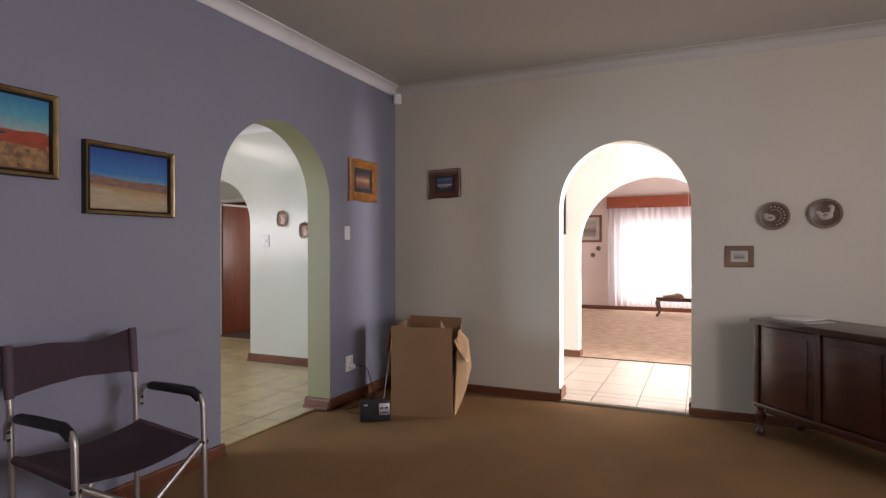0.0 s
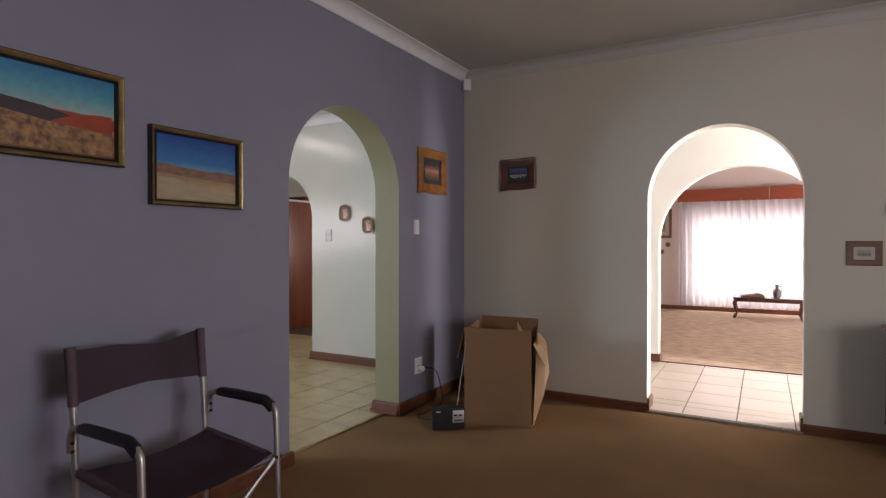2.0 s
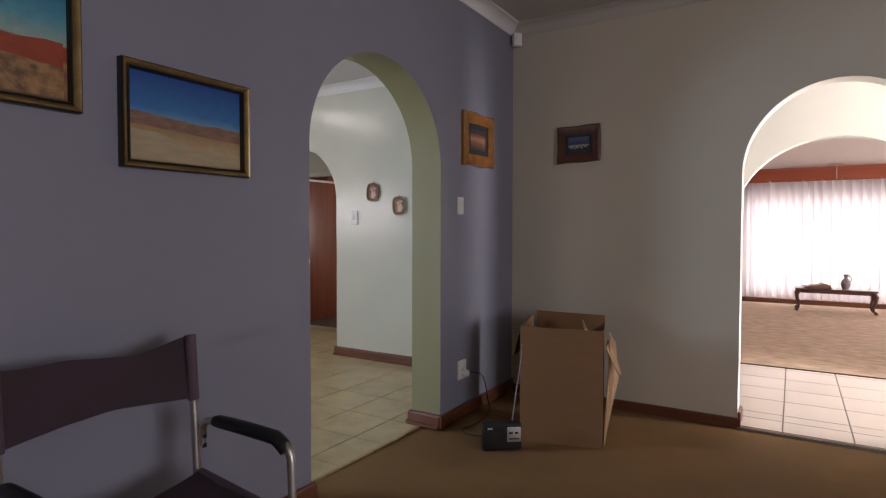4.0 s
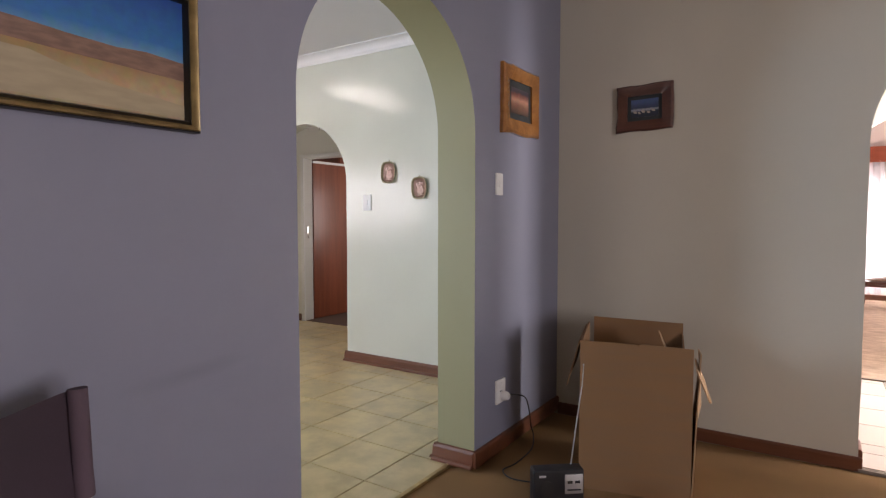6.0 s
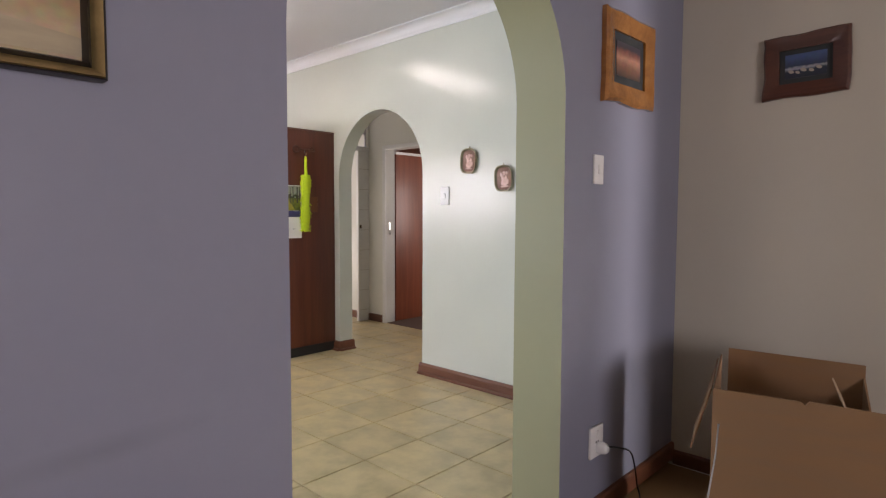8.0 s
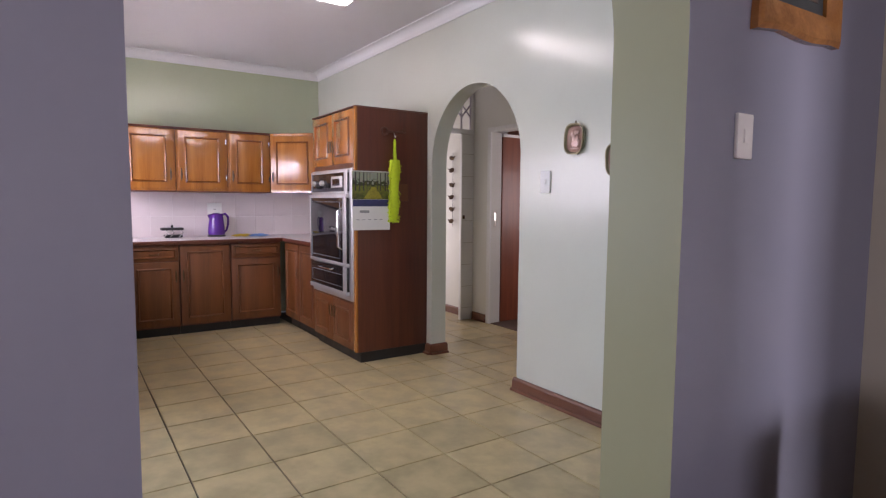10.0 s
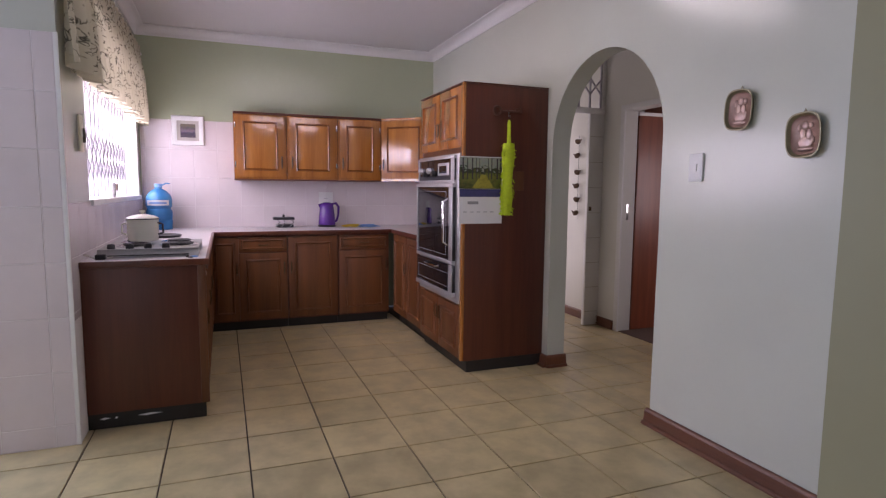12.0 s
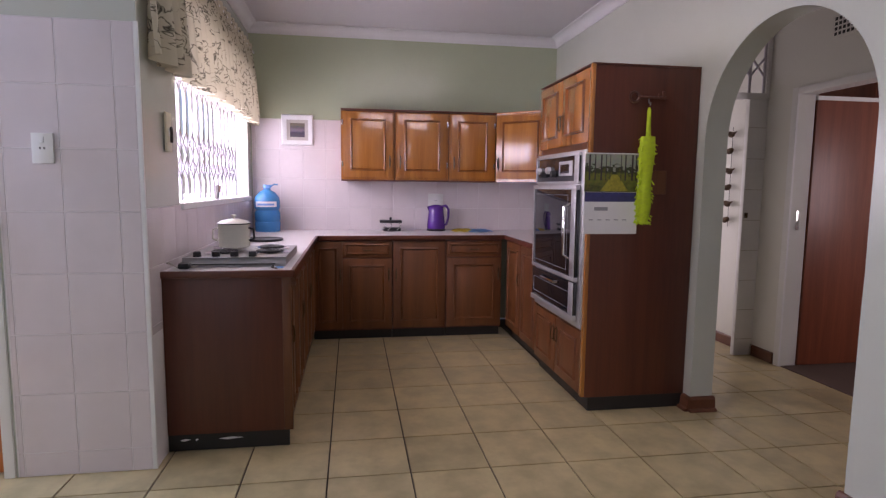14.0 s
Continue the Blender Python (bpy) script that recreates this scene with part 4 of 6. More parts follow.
def chair():
    """A folding chair of aluminium tube with canvas seat and back."""
    ob = thing("folding_chair", "folding aluminium armchair with plum canvas seat and back", "chair", pose(-2.165, 1.592, 0) @ Matrix.Diagonal((1, 1.04, 1.04, 1)))
    hw, xb, xf, za = 0.284, -0.205, 0.215, 0.622
    tr = 0.0125
    for s in (-1, 1):
        y = s * hw
        bend = [(xf - 0.06 + 0.06 * math.sin(math.pi / 2 * k / 5), y, za - 0.06 + 0.06 * math.cos(math.pi / 2 * k / 5)) for k in range(6)]
        rear = [(xb + 0.05 - 0.05 * math.sin(math.pi / 2 * k / 4), y, za - 0.05 + 0.05 * math.cos(math.pi / 2 * k / 4)) for k in range(4, -1, -1)]
        part("arm_tube", tube(bmesh.new(), [(xb, y, za - 0.09)] + rear + bend + [(xf + 0.008, y, 0.30), (xf + 0.012, y, 0.006)], tr, 12), M["aluminium"], ob)
        part("arm_pad", tube(bmesh.new(), [(xb + 0.07, y, za + 0.001), (xb + 0.09, y, za + 0.004), (0.0, y, za + 0.005), (xf - 0.065, y, za + 0.002), (xf - 0.032, y, za - 0.016), (xf - 0.02, y, za - 0.030)], [0.017, 0.0205, 0.0215, 0.0215, 0.0215, 0.019], 14), M["black_plastic"], ob, "black padded armrest")
        part("back_post", tube(bmesh.new(), [(xb, y - s * 0.018, 0.006), (xb, y - s * 0.018, 0.40), (xb - 0.012, y - s * 0.018, 0.62), (xb - 0.03, y - s * 0.018, 0.882)], tr, 12), M["aluminium"], ob)
        part("floor_rail", tube(bmesh.new(), [(xb, y, 0.012), (xf + 0.01, y, 0.012)], tr * 0.95, 10), M["aluminium"], ob)
        part("seat_rail", tube(bmesh.new(), [(xb + 0.012, y * 0.93, 0.452), (0, y * 0.93, 0.432), (xf - 0.015, y * 0.93, 0.412)], tr, 12), M["aluminium"], ob)
        part("seat_sleeve", tube(bmesh.new(), [(xb + 0.02, y * 0.93, 0.453), (0, y * 0.93, 0.434), (xf - 0.03, y * 0.93, 0.414)], 0.0165, 12), M["canvas_purple"], ob)
        for z in (0.565, 0.535):
            bm = bmesh.new()
            bmesh.ops.create_cube(bm, size=0.011, matrix=Matrix.Translation((xb + 0.012, y, z)))
            part("rivet", bm, M["black_plastic"], ob)
        part("rivet", boxed((xf - 0.005, y - 0.018, 0.40), (xf + 0.016, y + 0.018, 0.414), 0.003), M["black_plastic"], ob)
    for x in (xf - 0.012, xb + 0.022):
        part("cross_bar", tube(bmesh.new(), [(x, -hw * 0.93, 0.405 if x > 0 else 0.44), (x + 0.004, hw * 0.95, 0.04)], 0.011, 10), M["aluminium"], ob)
        part("cross_bar", tube(bmesh.new(), [(x + 0.022, hw * 0.93, 0.405 if x > 0 else 0.44), (x + 0.018, -hw * 0.95, 0.04)], 0.011, 10), M["aluminium"], ob)
    part("stretcher", tube(bmesh.new(), [(xb, 0, 0.245), (xf, 0, 0.235)], 0.009, 10), M["aluminium"], ob)
    # canvas back: sags in its middle
    bm = bmesh.new()
    def grid(nu, nv, place):
        vs = [[bm.verts.new(place(i / nu, j / nv)) for j in range(nv + 1)] for i in range(nu + 1)]
        for i in range(nu):
            for j in range(nv):
                bm.faces.new((vs[i][j], vs[i + 1][j], vs[i + 1][j + 1], vs[i][j + 1]))
    def back(u, v):
        sag = 4 * u * (1 - u)
        return (xb - 0.014 - 0.03 * v - 0.035 * sag + 0.008 * math.sin(u * 9), (u - 0.5) * 2 * hw, 0.685 + 0.205 * v - 0.034 * sag * v + 0.018 * sag * (1 - v) + 0.012 * math.sin(u * 8.5 - 1.2) * v * sag + 0.004 * noise.noise((u * 6, v * 3, 2)))
    grid(24, 8, back)
    bmesh.ops.solidify(bm, geom=bm.faces[:], thickness=0.006)
    part("backrest", bm, M["canvas_purple"], ob)
    for s in (-1, 1):
        part("back_sleeve", tube(bmesh.new(), [(xb - 0.016, s * (hw - 0.018), 0.684), (xb - 0.0245, s * (hw - 0.018), 0.80), (xb - 0.031, s * (hw - 0.018), 0.890)], 0.0175, 12), M["canvas_purple"], ob)
    bm = bmesh.new()
    def seat(u, v):
        sag = 4 * u * (1 - u)
        return (xb + 0.02 + v * 0.40, (u - 0.5) * 2 * hw * 0.93, 0.466 - 0.04 * v - 0.055 * sag * (0.6 + 0.4 * math.sin(math.pi * v)) + 0.004 * noise.noise((u * 7, v * 5, 9)))
    grid(24, 14, seat)
    bmesh.ops.solidify(bm, geom=bm.faces[:], thickness=0.006)
    part("seat", bm, M["canvas_purple"], ob)


chair()


def sideboard():
    """A long low cabinet standing askew on turned feet."""
    ob = thing("sideboard", "dark mahogany sideboard on short turned feet", "sideboard", pose(0.475, 4.58, -0.016, 0, 0, -49) @ Matrix.Diagonal((1, 1, 1.03, 1)))
    L, D = 1.45, 0.43
    part("top", boxed((-0.015, -0.02, 0.775), (L + 0.015, D + 0.01, 0.80), 0.007), M["sideboard"], ob)
    part("top_moulding", boxed((0, -0.010, 0.757), (L, D, 0.776), 0.005), M["sideboard"], ob)
    part("side_panel", boxed((0.004, 0.02, 0.215), (0.022, D - 0.01, 0.757)), M["sideboard"], ob)
    part("side_panel", boxed((L - 0.022, 0.02, 0.215), (L - 0.004, D - 0.01, 0.757)), M["sideboard"], ob)
    part("back_panel", boxed((0.02, D - 0.02, 0.215), (L - 0.02, D - 0.005, 0.757)), M["sideboard"], ob)
    part("base_board", boxed((0.0, -0.006, 0.195), (L, D, 0.222), 0.006), M["sideboard"], ob)
    for x in (0.0, 0.475, 0.95, L - 0.04):
        part("stile", boxed((x, 0.0, 0.22), (x + 0.04, 0.03, 0.757), 0.004), M["sideboard"], ob)
    for x in (0.045, 0.52, 0.995):
        d = part("door", boxed((x, 0.012, 0.23), (x + 0.425, 0.03, 0.75), 0.003), M["sideboard"], ob)
        part("door_panel", boxed((x + 0.05, 0.006, 0.28), (x + 0.375, 0.014, 0.70), 0.005), M["sideboard"], d)
        bm = bmesh.new()
        bmesh.ops.create_uvsphere(bm, u_segments=10, v_segments=6, radius=0.011, matrix=Matrix.Translation((x + 0.40, -0.004, 0.5)))
        part("knob", bm, M["bronze"], d)
    part("apron", boxed((0.09, 0.012, 0.165), (L - 0.09, 0.03, 0.2), 0.004), M["sideboard"], ob)
    for x in (0.035, L - 0.035):
        for y in (0.03, D - 0.04):
            part("foot", lathe(bmesh.new(), [(0, 0.002), (0.03, 0.002), (0.036, 0.03), (0.022, 0.055), (0.018, 0.08), (0.032, 0.11), (0.036, 0.14), (0.02, 0.165), (0.03, 0.198), (0, 0.198)], 16, (x, y, 0)), M["sideboard"], ob)
    papers = thing("newspaper", "folded newspaper and magazine lying on the sideboard", "newspaper", pose(0.475, 4.58, 0.8085, 0, 0, -49))
    part("folded_sheet", boxed((0.10, 0.05, 0), (0.38, 0.30, 0.008), 0.002), M["grey_paper"], papers)
    bm = boxed((0.06, 0.10, 0.009), (0.30, 0.36, 0.014), 0.002)
    bm.transform(pose(0.2, 0.2, 0, 0, 0, 12) @ pose(-0.2, -0.2, 0))
    part("magazine", bm, M["paper"], papers)


sideboard()
sensor = thing("alarm_sensor", "small white alarm sensor in the corner below the cornice", "sensor", pose(XB + 0.055, YB - 0.055, 2.755, 0, 0, -45 + 90))
part("housing", boxed((-0.035, -0.025, -0.05), (0.035, 0.035, 0.05), 0.012, 3), M["white_plastic"], sensor)
part("lens", boxed((-0.022, -0.034, -0.03), (0.022, -0.02, 0.01), 0.006, 3), M["paper"], sensor)

# ---- hall and lounge ----
picture("framed_picture", "narrow print in a dark frame on the hall wall", "-y", -1.531, YH, 1.724, 0.36, 0.514, 0.03, M["black_lacquer"], M["view_grey"], M["mount_pale"], 0.05)
picture("framed_picture", "faded etching of buildings in a pale wooden frame", "-y", -2.04, 12.3, 1.703, 0.50, 0.58, 0.05, M["frame_grey_wood"], M["view_grey"], M["mount_pale"], 0.07)
for x, z in ((-1.86, 1.283), (-1.976, 1.14)):
    ob = thing("wall_plate", "tiny round plate on the lounge wall", "plate", on_wall("-y", x, 12.3, z), "tiny plates on the lounge wall")
    bm = lathe(bmesh.new(), [(0, 0.003), (0.03, 0.003), (0.05, 0.014), (0.052, 0.017), (0.03, 0.008), (0, 0.007)], 20)
    bm.transform(Matrix.Rotation(radians(90), 4, "X"))
    part("dish", bm, M["plate_rim"], ob)
    bm = lathe(bmesh.new(), [(0, 0.012), (0.022, 0.010), (0.024, 0.006)], 16)
    bm.transform(Matrix.Rotation(radians(90), 4, "X"))
    part("motif", bm, M["plate_dark"], ob)

pel = thing("pelmet", "red-brown wooden curtain pelmet above the lounge window", "pelmet", pose(0, 12.3, 2.107))
part("front_board", boxed((-1.66, -0.20, 0), (2.3, -0.18, 0.235), 0.004), M["pelmet"], pel)
part("top_board", boxed((-1.66, -0.18, 0.213), (2.3, -0.003, 0.235), 0.003), M["pelmet"], pel)
for x in (-1.66, 2.28):
    part("end_board", boxed((x, -0.18, 0), (x + 0.02, -0.003, 0.212), 0.003), M["pelmet"], pel)
hook = thing("wall_bracket", "small brass bracket with a pull cord on the pelmet", "bracket", pose(-0.11, 12.085, 2.36))
for k in range(4):
    part("scroll", tube(bmesh.new(), [(-0.10 + 0.055 * k + 0.022 * math.cos(a), 0, 0.012 + 0.018 * math.sin(a)) for a in [i * 0.6 for i in range(10)]], 0.004, 6), M["gilt"], hook)
part("bar", tube(bmesh.new(), [(-0.12, 0, -0.004), (0.12, 0, -0.004)], 0.005, 6), M["gilt"], hook)
part("cord", tube(bmesh.new(), [(0, 0, -0.004), (0.004, 0.0, -0.24)], 0.006, 6), M["mount_pale"], hook)


def curtain(name, label, x0, x1, y, z0, z1, pleat, mat, seed):
    """A gathered curtain."""
    ob = thing(name, label, "curtain", pose(0, y, 0))
    bm, n = bmesh.new(), int((x1 - x0) / 0.012)
    rows = [(0, 1.0), (0.08, 0.75), (0.3, 0.85), (1.0, 1.1)]
    vs = []
    for f, amp in rows:
        row = []
        for i in range(n + 1):
            x = x0 + (x1 - x0) * i / n
            ph = x * 2 * math.pi / pleat + 3.4 * noise.noise((x * 2.6, seed, f * 0.4))
            row.append(bm.verts.new((x + 0.006 * math.sin(ph * 2), amp * (0.06 * math.sin(ph) + 0.035 * noise.noise((x * 11, seed, 1))), z1 + (z0 - z1) * f + (0.012 * noise.noise((x * 3, 7, seed)) if f == 1 else 0))))
        vs.append(row)
    for a, b in zip(vs, vs[1:]):
        for i in range(n):
            bm.faces.new((a[i], a[i + 1], b[i + 1], b[i]))
    part("cloth", bm, mat, ob)
    return ob


curtain("sheer_curtain", "long white sheer curtain gathered under the pelmet", -1.64, 0.62, 12.16, 0.11, 2.13, 0.13, M["sheer"], 2)
curtain("sheer_curtain", "long white sheer curtain drawn across the lounge window", 0.60, 2.28, 12.17, 0.11, 2.13, 0.12, M["sheer"], 5)
win = tagged(linked("window_lounge", bmesh.new(), M["white_paint"]), "white steel lounge window behind the curtain", "window", kind="structure")
for a, b in (((-1.45, 12.38, 0.22), (2.0, 12.42, 0.26)), ((-1.45, 12.38, 1.81), (2.0, 12.42, 1.85)), ((-1.45, 12.38, 0.26), (-1.41, 12.42, 1.81)), ((1.96, 12.38, 0.26), (2.0, 12.42, 1.81)),
             ((-0.32, 12.38, 0.26), (-0.28, 12.42, 1.81)), ((0.83, 12.38, 0.26), (0.87, 12.42, 1.81))):
    part("window_frame", boxed(a, b, 0.004), M["white_paint"], win)


def bench():
    ob = thing("coffee_table", "low dark carved wooden table with curved legs", "table", pose(-0.125, 11.55, 0.004))
    hw, d, h = 0.53, 0.22, 0.365
    part("tabletop", boxed((-hw, -d, h - 0.03), (hw, d, h), 0.009, 3), M["bench_wood"], ob)
    part("apron", boxed((-hw + 0.05, -d + 0.02, h - 0.075), (hw - 0.05, -d + 0.04, h - 0.03), 0.005), M["bench_wood"], ob)
    part("apron", boxed((-hw + 0.05, d - 0.04, h - 0.075), (hw - 0.05, d - 0.02, h - 0.03), 0.005), M["bench_wood"], ob)
    for sx in (-1, 1):
        for sy in (-1, 1):
            x, y = sx * (hw - 0.05), sy * (d - 0.04)
            pts = [(x, y, h - 0.04), (x + sx * 0.03, y + sy * 0.01, h - 0.10), (x + sx * 0.022, y, h - 0.17), (x - sx * 0.005, y, h - 0.25), (x, y, 0.06), (x + sx * 0.028, y + sy * 0.01, 0.028), (x + sx * 0.035, y + sy * 0.012, 0.004)]
            part("leg", tube(bmesh.new(), pts, [0.034, 0.034, 0.024, 0.017, 0.016, 0.026, 0.024], 10), M["bench_wood"], ob)
    v = thing("vase", "grey ceramic vase with a flared neck", "vase", pose(0.012, 11.53, 0.370))
    part("body", lathe(bmesh.new(), [(0, 0), (0.042, 0), (0.045, 0.008), (0.062, 0.05), (0.068, 0.09), (0.055, 0.13), (0.026, 0.165), (0.024, 0.19), (0.04, 0.225), (0.036, 0.227), (0.02, 0.19), (0, 0.15)], 20), M["stone_vase"], v)
    part("handle", tube(bmesh.new(), [(0.03, 0, 0.20), (0.07, 0, 0.19), (0.075, 0, 0.14), (0.058, 0, 0.11)], 0.006, 8), M["stone_vase"], v)
    b = thing("book", "dark book lying open on the table", "book", pose(-0.368, 11.53, 0.370, 0, 0, 8))
    part("cover", boxed((-0.19, -0.12, 0), (0.19, 0.12, 0.012), 0.003), M["bench_wood"], b)
    bm = bmesh.new()
    prism(bm, [(-0.18, 0.012), (0.18, 0.012), (0.17, 0.05), (0.09, 0.075), (0.0, 0.045), (-0.10, 0.035), (-0.17, 0.025)], 0.22, lambda u, v, t: (u, t - 0.11, v))
    part("pages", bm, M["frame_grey_wood"], b)


bench()

# ---- kitchen ----
CT = 0.895          # worktop height


def handle(parent, x, z, y=-0.001):
    """An antique drop handle on a door in the plane y=0 that faces -y."""
    h = part("handle", tube(bmesh.new(), [(x, y, z + 0.045), (x, y - 0.018, z + 0.04), (x + 0.002, y - 0.022, z), (x, y - 0.018, z - 0.04), (x, y, z - 0.045)], [0.005, 0.0045, 0.006, 0.0045, 0.005], 8), M["bronze"], parent, "aged bronze handle")
    bmesh_plate = bmesh.new()
    bmesh.ops.create_uvsphere(bmesh_plate, u_segments=8, v_segments=6, radius=1, matrix=Matrix.Translation((x, y - 0.001, z)) @ Matrix.Diagonal((0.008, 0.003, 0.064, 1)))
    part("backplate", bmesh_plate, M["bronze"], h)


def panel_door(parent, x0, x1, z0, z1, mat, y=0.0, handle_side=1, handle_z=None, drawer=False):
    """A raised and fielded door in the plane y that faces -y."""
    d = part("drawer_front" if drawer else "door", boxed((x0, y - 0.018, z0), (x1, y, z1), 0.003), mat, parent)
    m = 0.022 if drawer else min(0.06, (x1 - x0) * 0.17)
    a0, a1, b0, b1 = x0 + m, x1 - m, z0 + (0.022 if drawer else 0.06), z1 - (0.022 if drawer else 0.055)
    bm = bmesh.new()
    loops = []
    for inset, dep in ((0, 0.0175), (0.003, 0.028), (0.009, 0.031), (0.015, 0.024), (0.020, 0.0165)):
        loops.append([bm.verts.new(p) for p in ((a0 + inset, y - dep, b0 + inset), (a1 - inset, y - dep, b0 + inset), (a1 - inset, y - dep, b1 - inset), (a0 + inset, y - dep, b1 - inset))])
    for a, b in zip(loops, loops[1:]):
        for k in range(4):
            bm.faces.new((a[k], a[(k + 1) % 4], b[(k + 1) % 4], b[k]))
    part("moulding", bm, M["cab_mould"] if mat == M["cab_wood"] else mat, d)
    if not drawer:
        part("field", boxed((a0 + 0.030, y - 0.0215, b0 + 0.030), (a1 - 0.030, y - 0.017, b1 - 0.030), 0.003), mat, d)
    if drawer:
        part("handle", tube(bmesh.new(), [((x0 + x1) / 2 - 0.04, y - 0.02, (z0 + z1) / 2), ((x0 + x1) / 2 - 0.03, y - 0.035, (z0 + z1) / 2 - 0.006), ((x0 + x1) / 2 + 0.03, y - 0.035, (z0 + z1) / 2 - 0.006), ((x0 + x1) / 2 + 0.04, y - 0.02, (z0 + z1) / 2)], 0.004, 8), M["bronze"], d)
    else:
        hx = x1 - m * 0.42 if handle_side > 0 else x0 + m * 0.42
        handle(d, hx, handle_z if handle_z is not None else z0 + (z1 - z0) * 0.42, y - 0.018)
    return d


def base_unit(label, m, w, depth, kinds, mat, end_left=False):
    """A base cabinet: local x along the front, the front at y=0 facing -y, depth towards +y."""
    ob = thing("base_cabinet", label, "cabinet", m, "kitchen base cabinets")
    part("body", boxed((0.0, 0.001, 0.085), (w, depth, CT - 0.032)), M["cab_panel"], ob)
    part("plinth", boxed((0.0, 0.045, 0.001), (w, depth, 0.084)), M["kick"], ob, "scuffed black plinth")
    n = len(kinds)
    for i, k in enumerate(kinds):
        x0, x1 = w * i / n + 0.004, w * (i + 1) / n - 0.004
        if k == "d":
            panel_door(ob, x0, x1, 0.71, 0.845, mat, drawer=True)
            panel_door(ob, x0, x1, 0.10, 0.70, mat, handle_side=1 if i == 0 else -1, handle_z=0.56)
        else:
            panel_door(ob, x0, x1, 0.10, 0.845, mat, handle_side=-1 if k == "l" else 1, handle_z=0.56)
    return ob


# run below the far wall; its front faces +x at XF
XF, YL, YR = -7.56, 2.787, 4.463
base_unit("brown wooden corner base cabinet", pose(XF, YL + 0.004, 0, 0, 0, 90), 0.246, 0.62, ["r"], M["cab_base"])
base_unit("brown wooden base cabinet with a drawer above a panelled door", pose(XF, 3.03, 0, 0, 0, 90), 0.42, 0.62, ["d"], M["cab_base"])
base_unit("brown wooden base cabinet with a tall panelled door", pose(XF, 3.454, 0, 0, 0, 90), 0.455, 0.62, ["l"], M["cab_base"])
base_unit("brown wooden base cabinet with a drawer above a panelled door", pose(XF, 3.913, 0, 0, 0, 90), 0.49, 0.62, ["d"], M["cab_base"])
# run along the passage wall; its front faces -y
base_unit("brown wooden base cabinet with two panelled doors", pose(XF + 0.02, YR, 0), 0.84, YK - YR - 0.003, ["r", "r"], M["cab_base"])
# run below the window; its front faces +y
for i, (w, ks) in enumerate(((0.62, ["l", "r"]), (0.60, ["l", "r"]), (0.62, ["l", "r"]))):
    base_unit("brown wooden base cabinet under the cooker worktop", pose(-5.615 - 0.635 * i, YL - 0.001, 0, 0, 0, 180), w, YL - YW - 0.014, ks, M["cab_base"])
endp = thing("end_panel", "dark red veneered end panel of the kitchen counter", "panel", pose(-5.592, YW, 0), "kitchen base cabinets")
part("board", boxed((-0.018, 0.006, 0.085), (0.006, YL - YW + 0.022, CT - 0.03), 0.002), M["cab_panel"], endp)
part("edge_strip", boxed((-0.018, YL - YW - 0.012, 0.086), (0.011, YL - YW + 0.030, CT - 0.031), 0.003), M["cab_base"], endp)
part("plinth", boxed((-0.018, 0.006, 0.001), (-0.002, YL - YW + 0.01, 0.084)), M["kick"], endp, "scuffed black plinth")
for y0, y1 in ((0.06, 0.11), (0.13, 0.145), (0.24, 0.36)):
    bm = bmesh.new()
    prism(bm, [(y0, 0.055), ((y0 + y1) / 2, 0.062), (y1, 0.056), ((y0 * 2 + y1) / 3, 0.049)], 0.002, lambda u, v, t: (-0.002 + t, u, v))
    part("paint_scuff", bm, M["paper"], endp)


def worktop():
    ob = thing("worktop", "pale laminate worktop with a brown wooden edge", "worktop")
    e = 0.03
    bm = bmesh.new()
    outline = [(-5.585, YW + 0.01), (-5.585, YL + e), (XF + e, YL + e), (XF + e, YR - e), (-6.698, YR - e), (-6.698, YK - 0.01), (XK + 0.01, YK - 0.01), (XK + 0.01, YW + 0.01)]
    prism(bm, outline, 0.028, lambda u, v, t: (u, v, CT - 0.030 + t))
    part("laminate", bm, M["worktop"], ob, smooth=False)
    for a, b in (((-5.585, YW + 0.008, CT - 0.034), (-5.565, YL + e + 0.02, CT + 0.0)), ((XF + e + 0.02, YL + e, CT - 0.034), (-5.586, YL + e + 0.02, CT)),
                 ((XF + e, YL + e, CT - 0.034), (XF + e + 0.02, YR - e, CT)), ((XF + e, YR - e - 0.02, CT - 0.034), (-6.698, YR - e - 0.0005, CT))):
        part("edge_strip", boxed(a, b, 0.004), M["cab_panel"], ob, "brown wooden edge")


worktop()


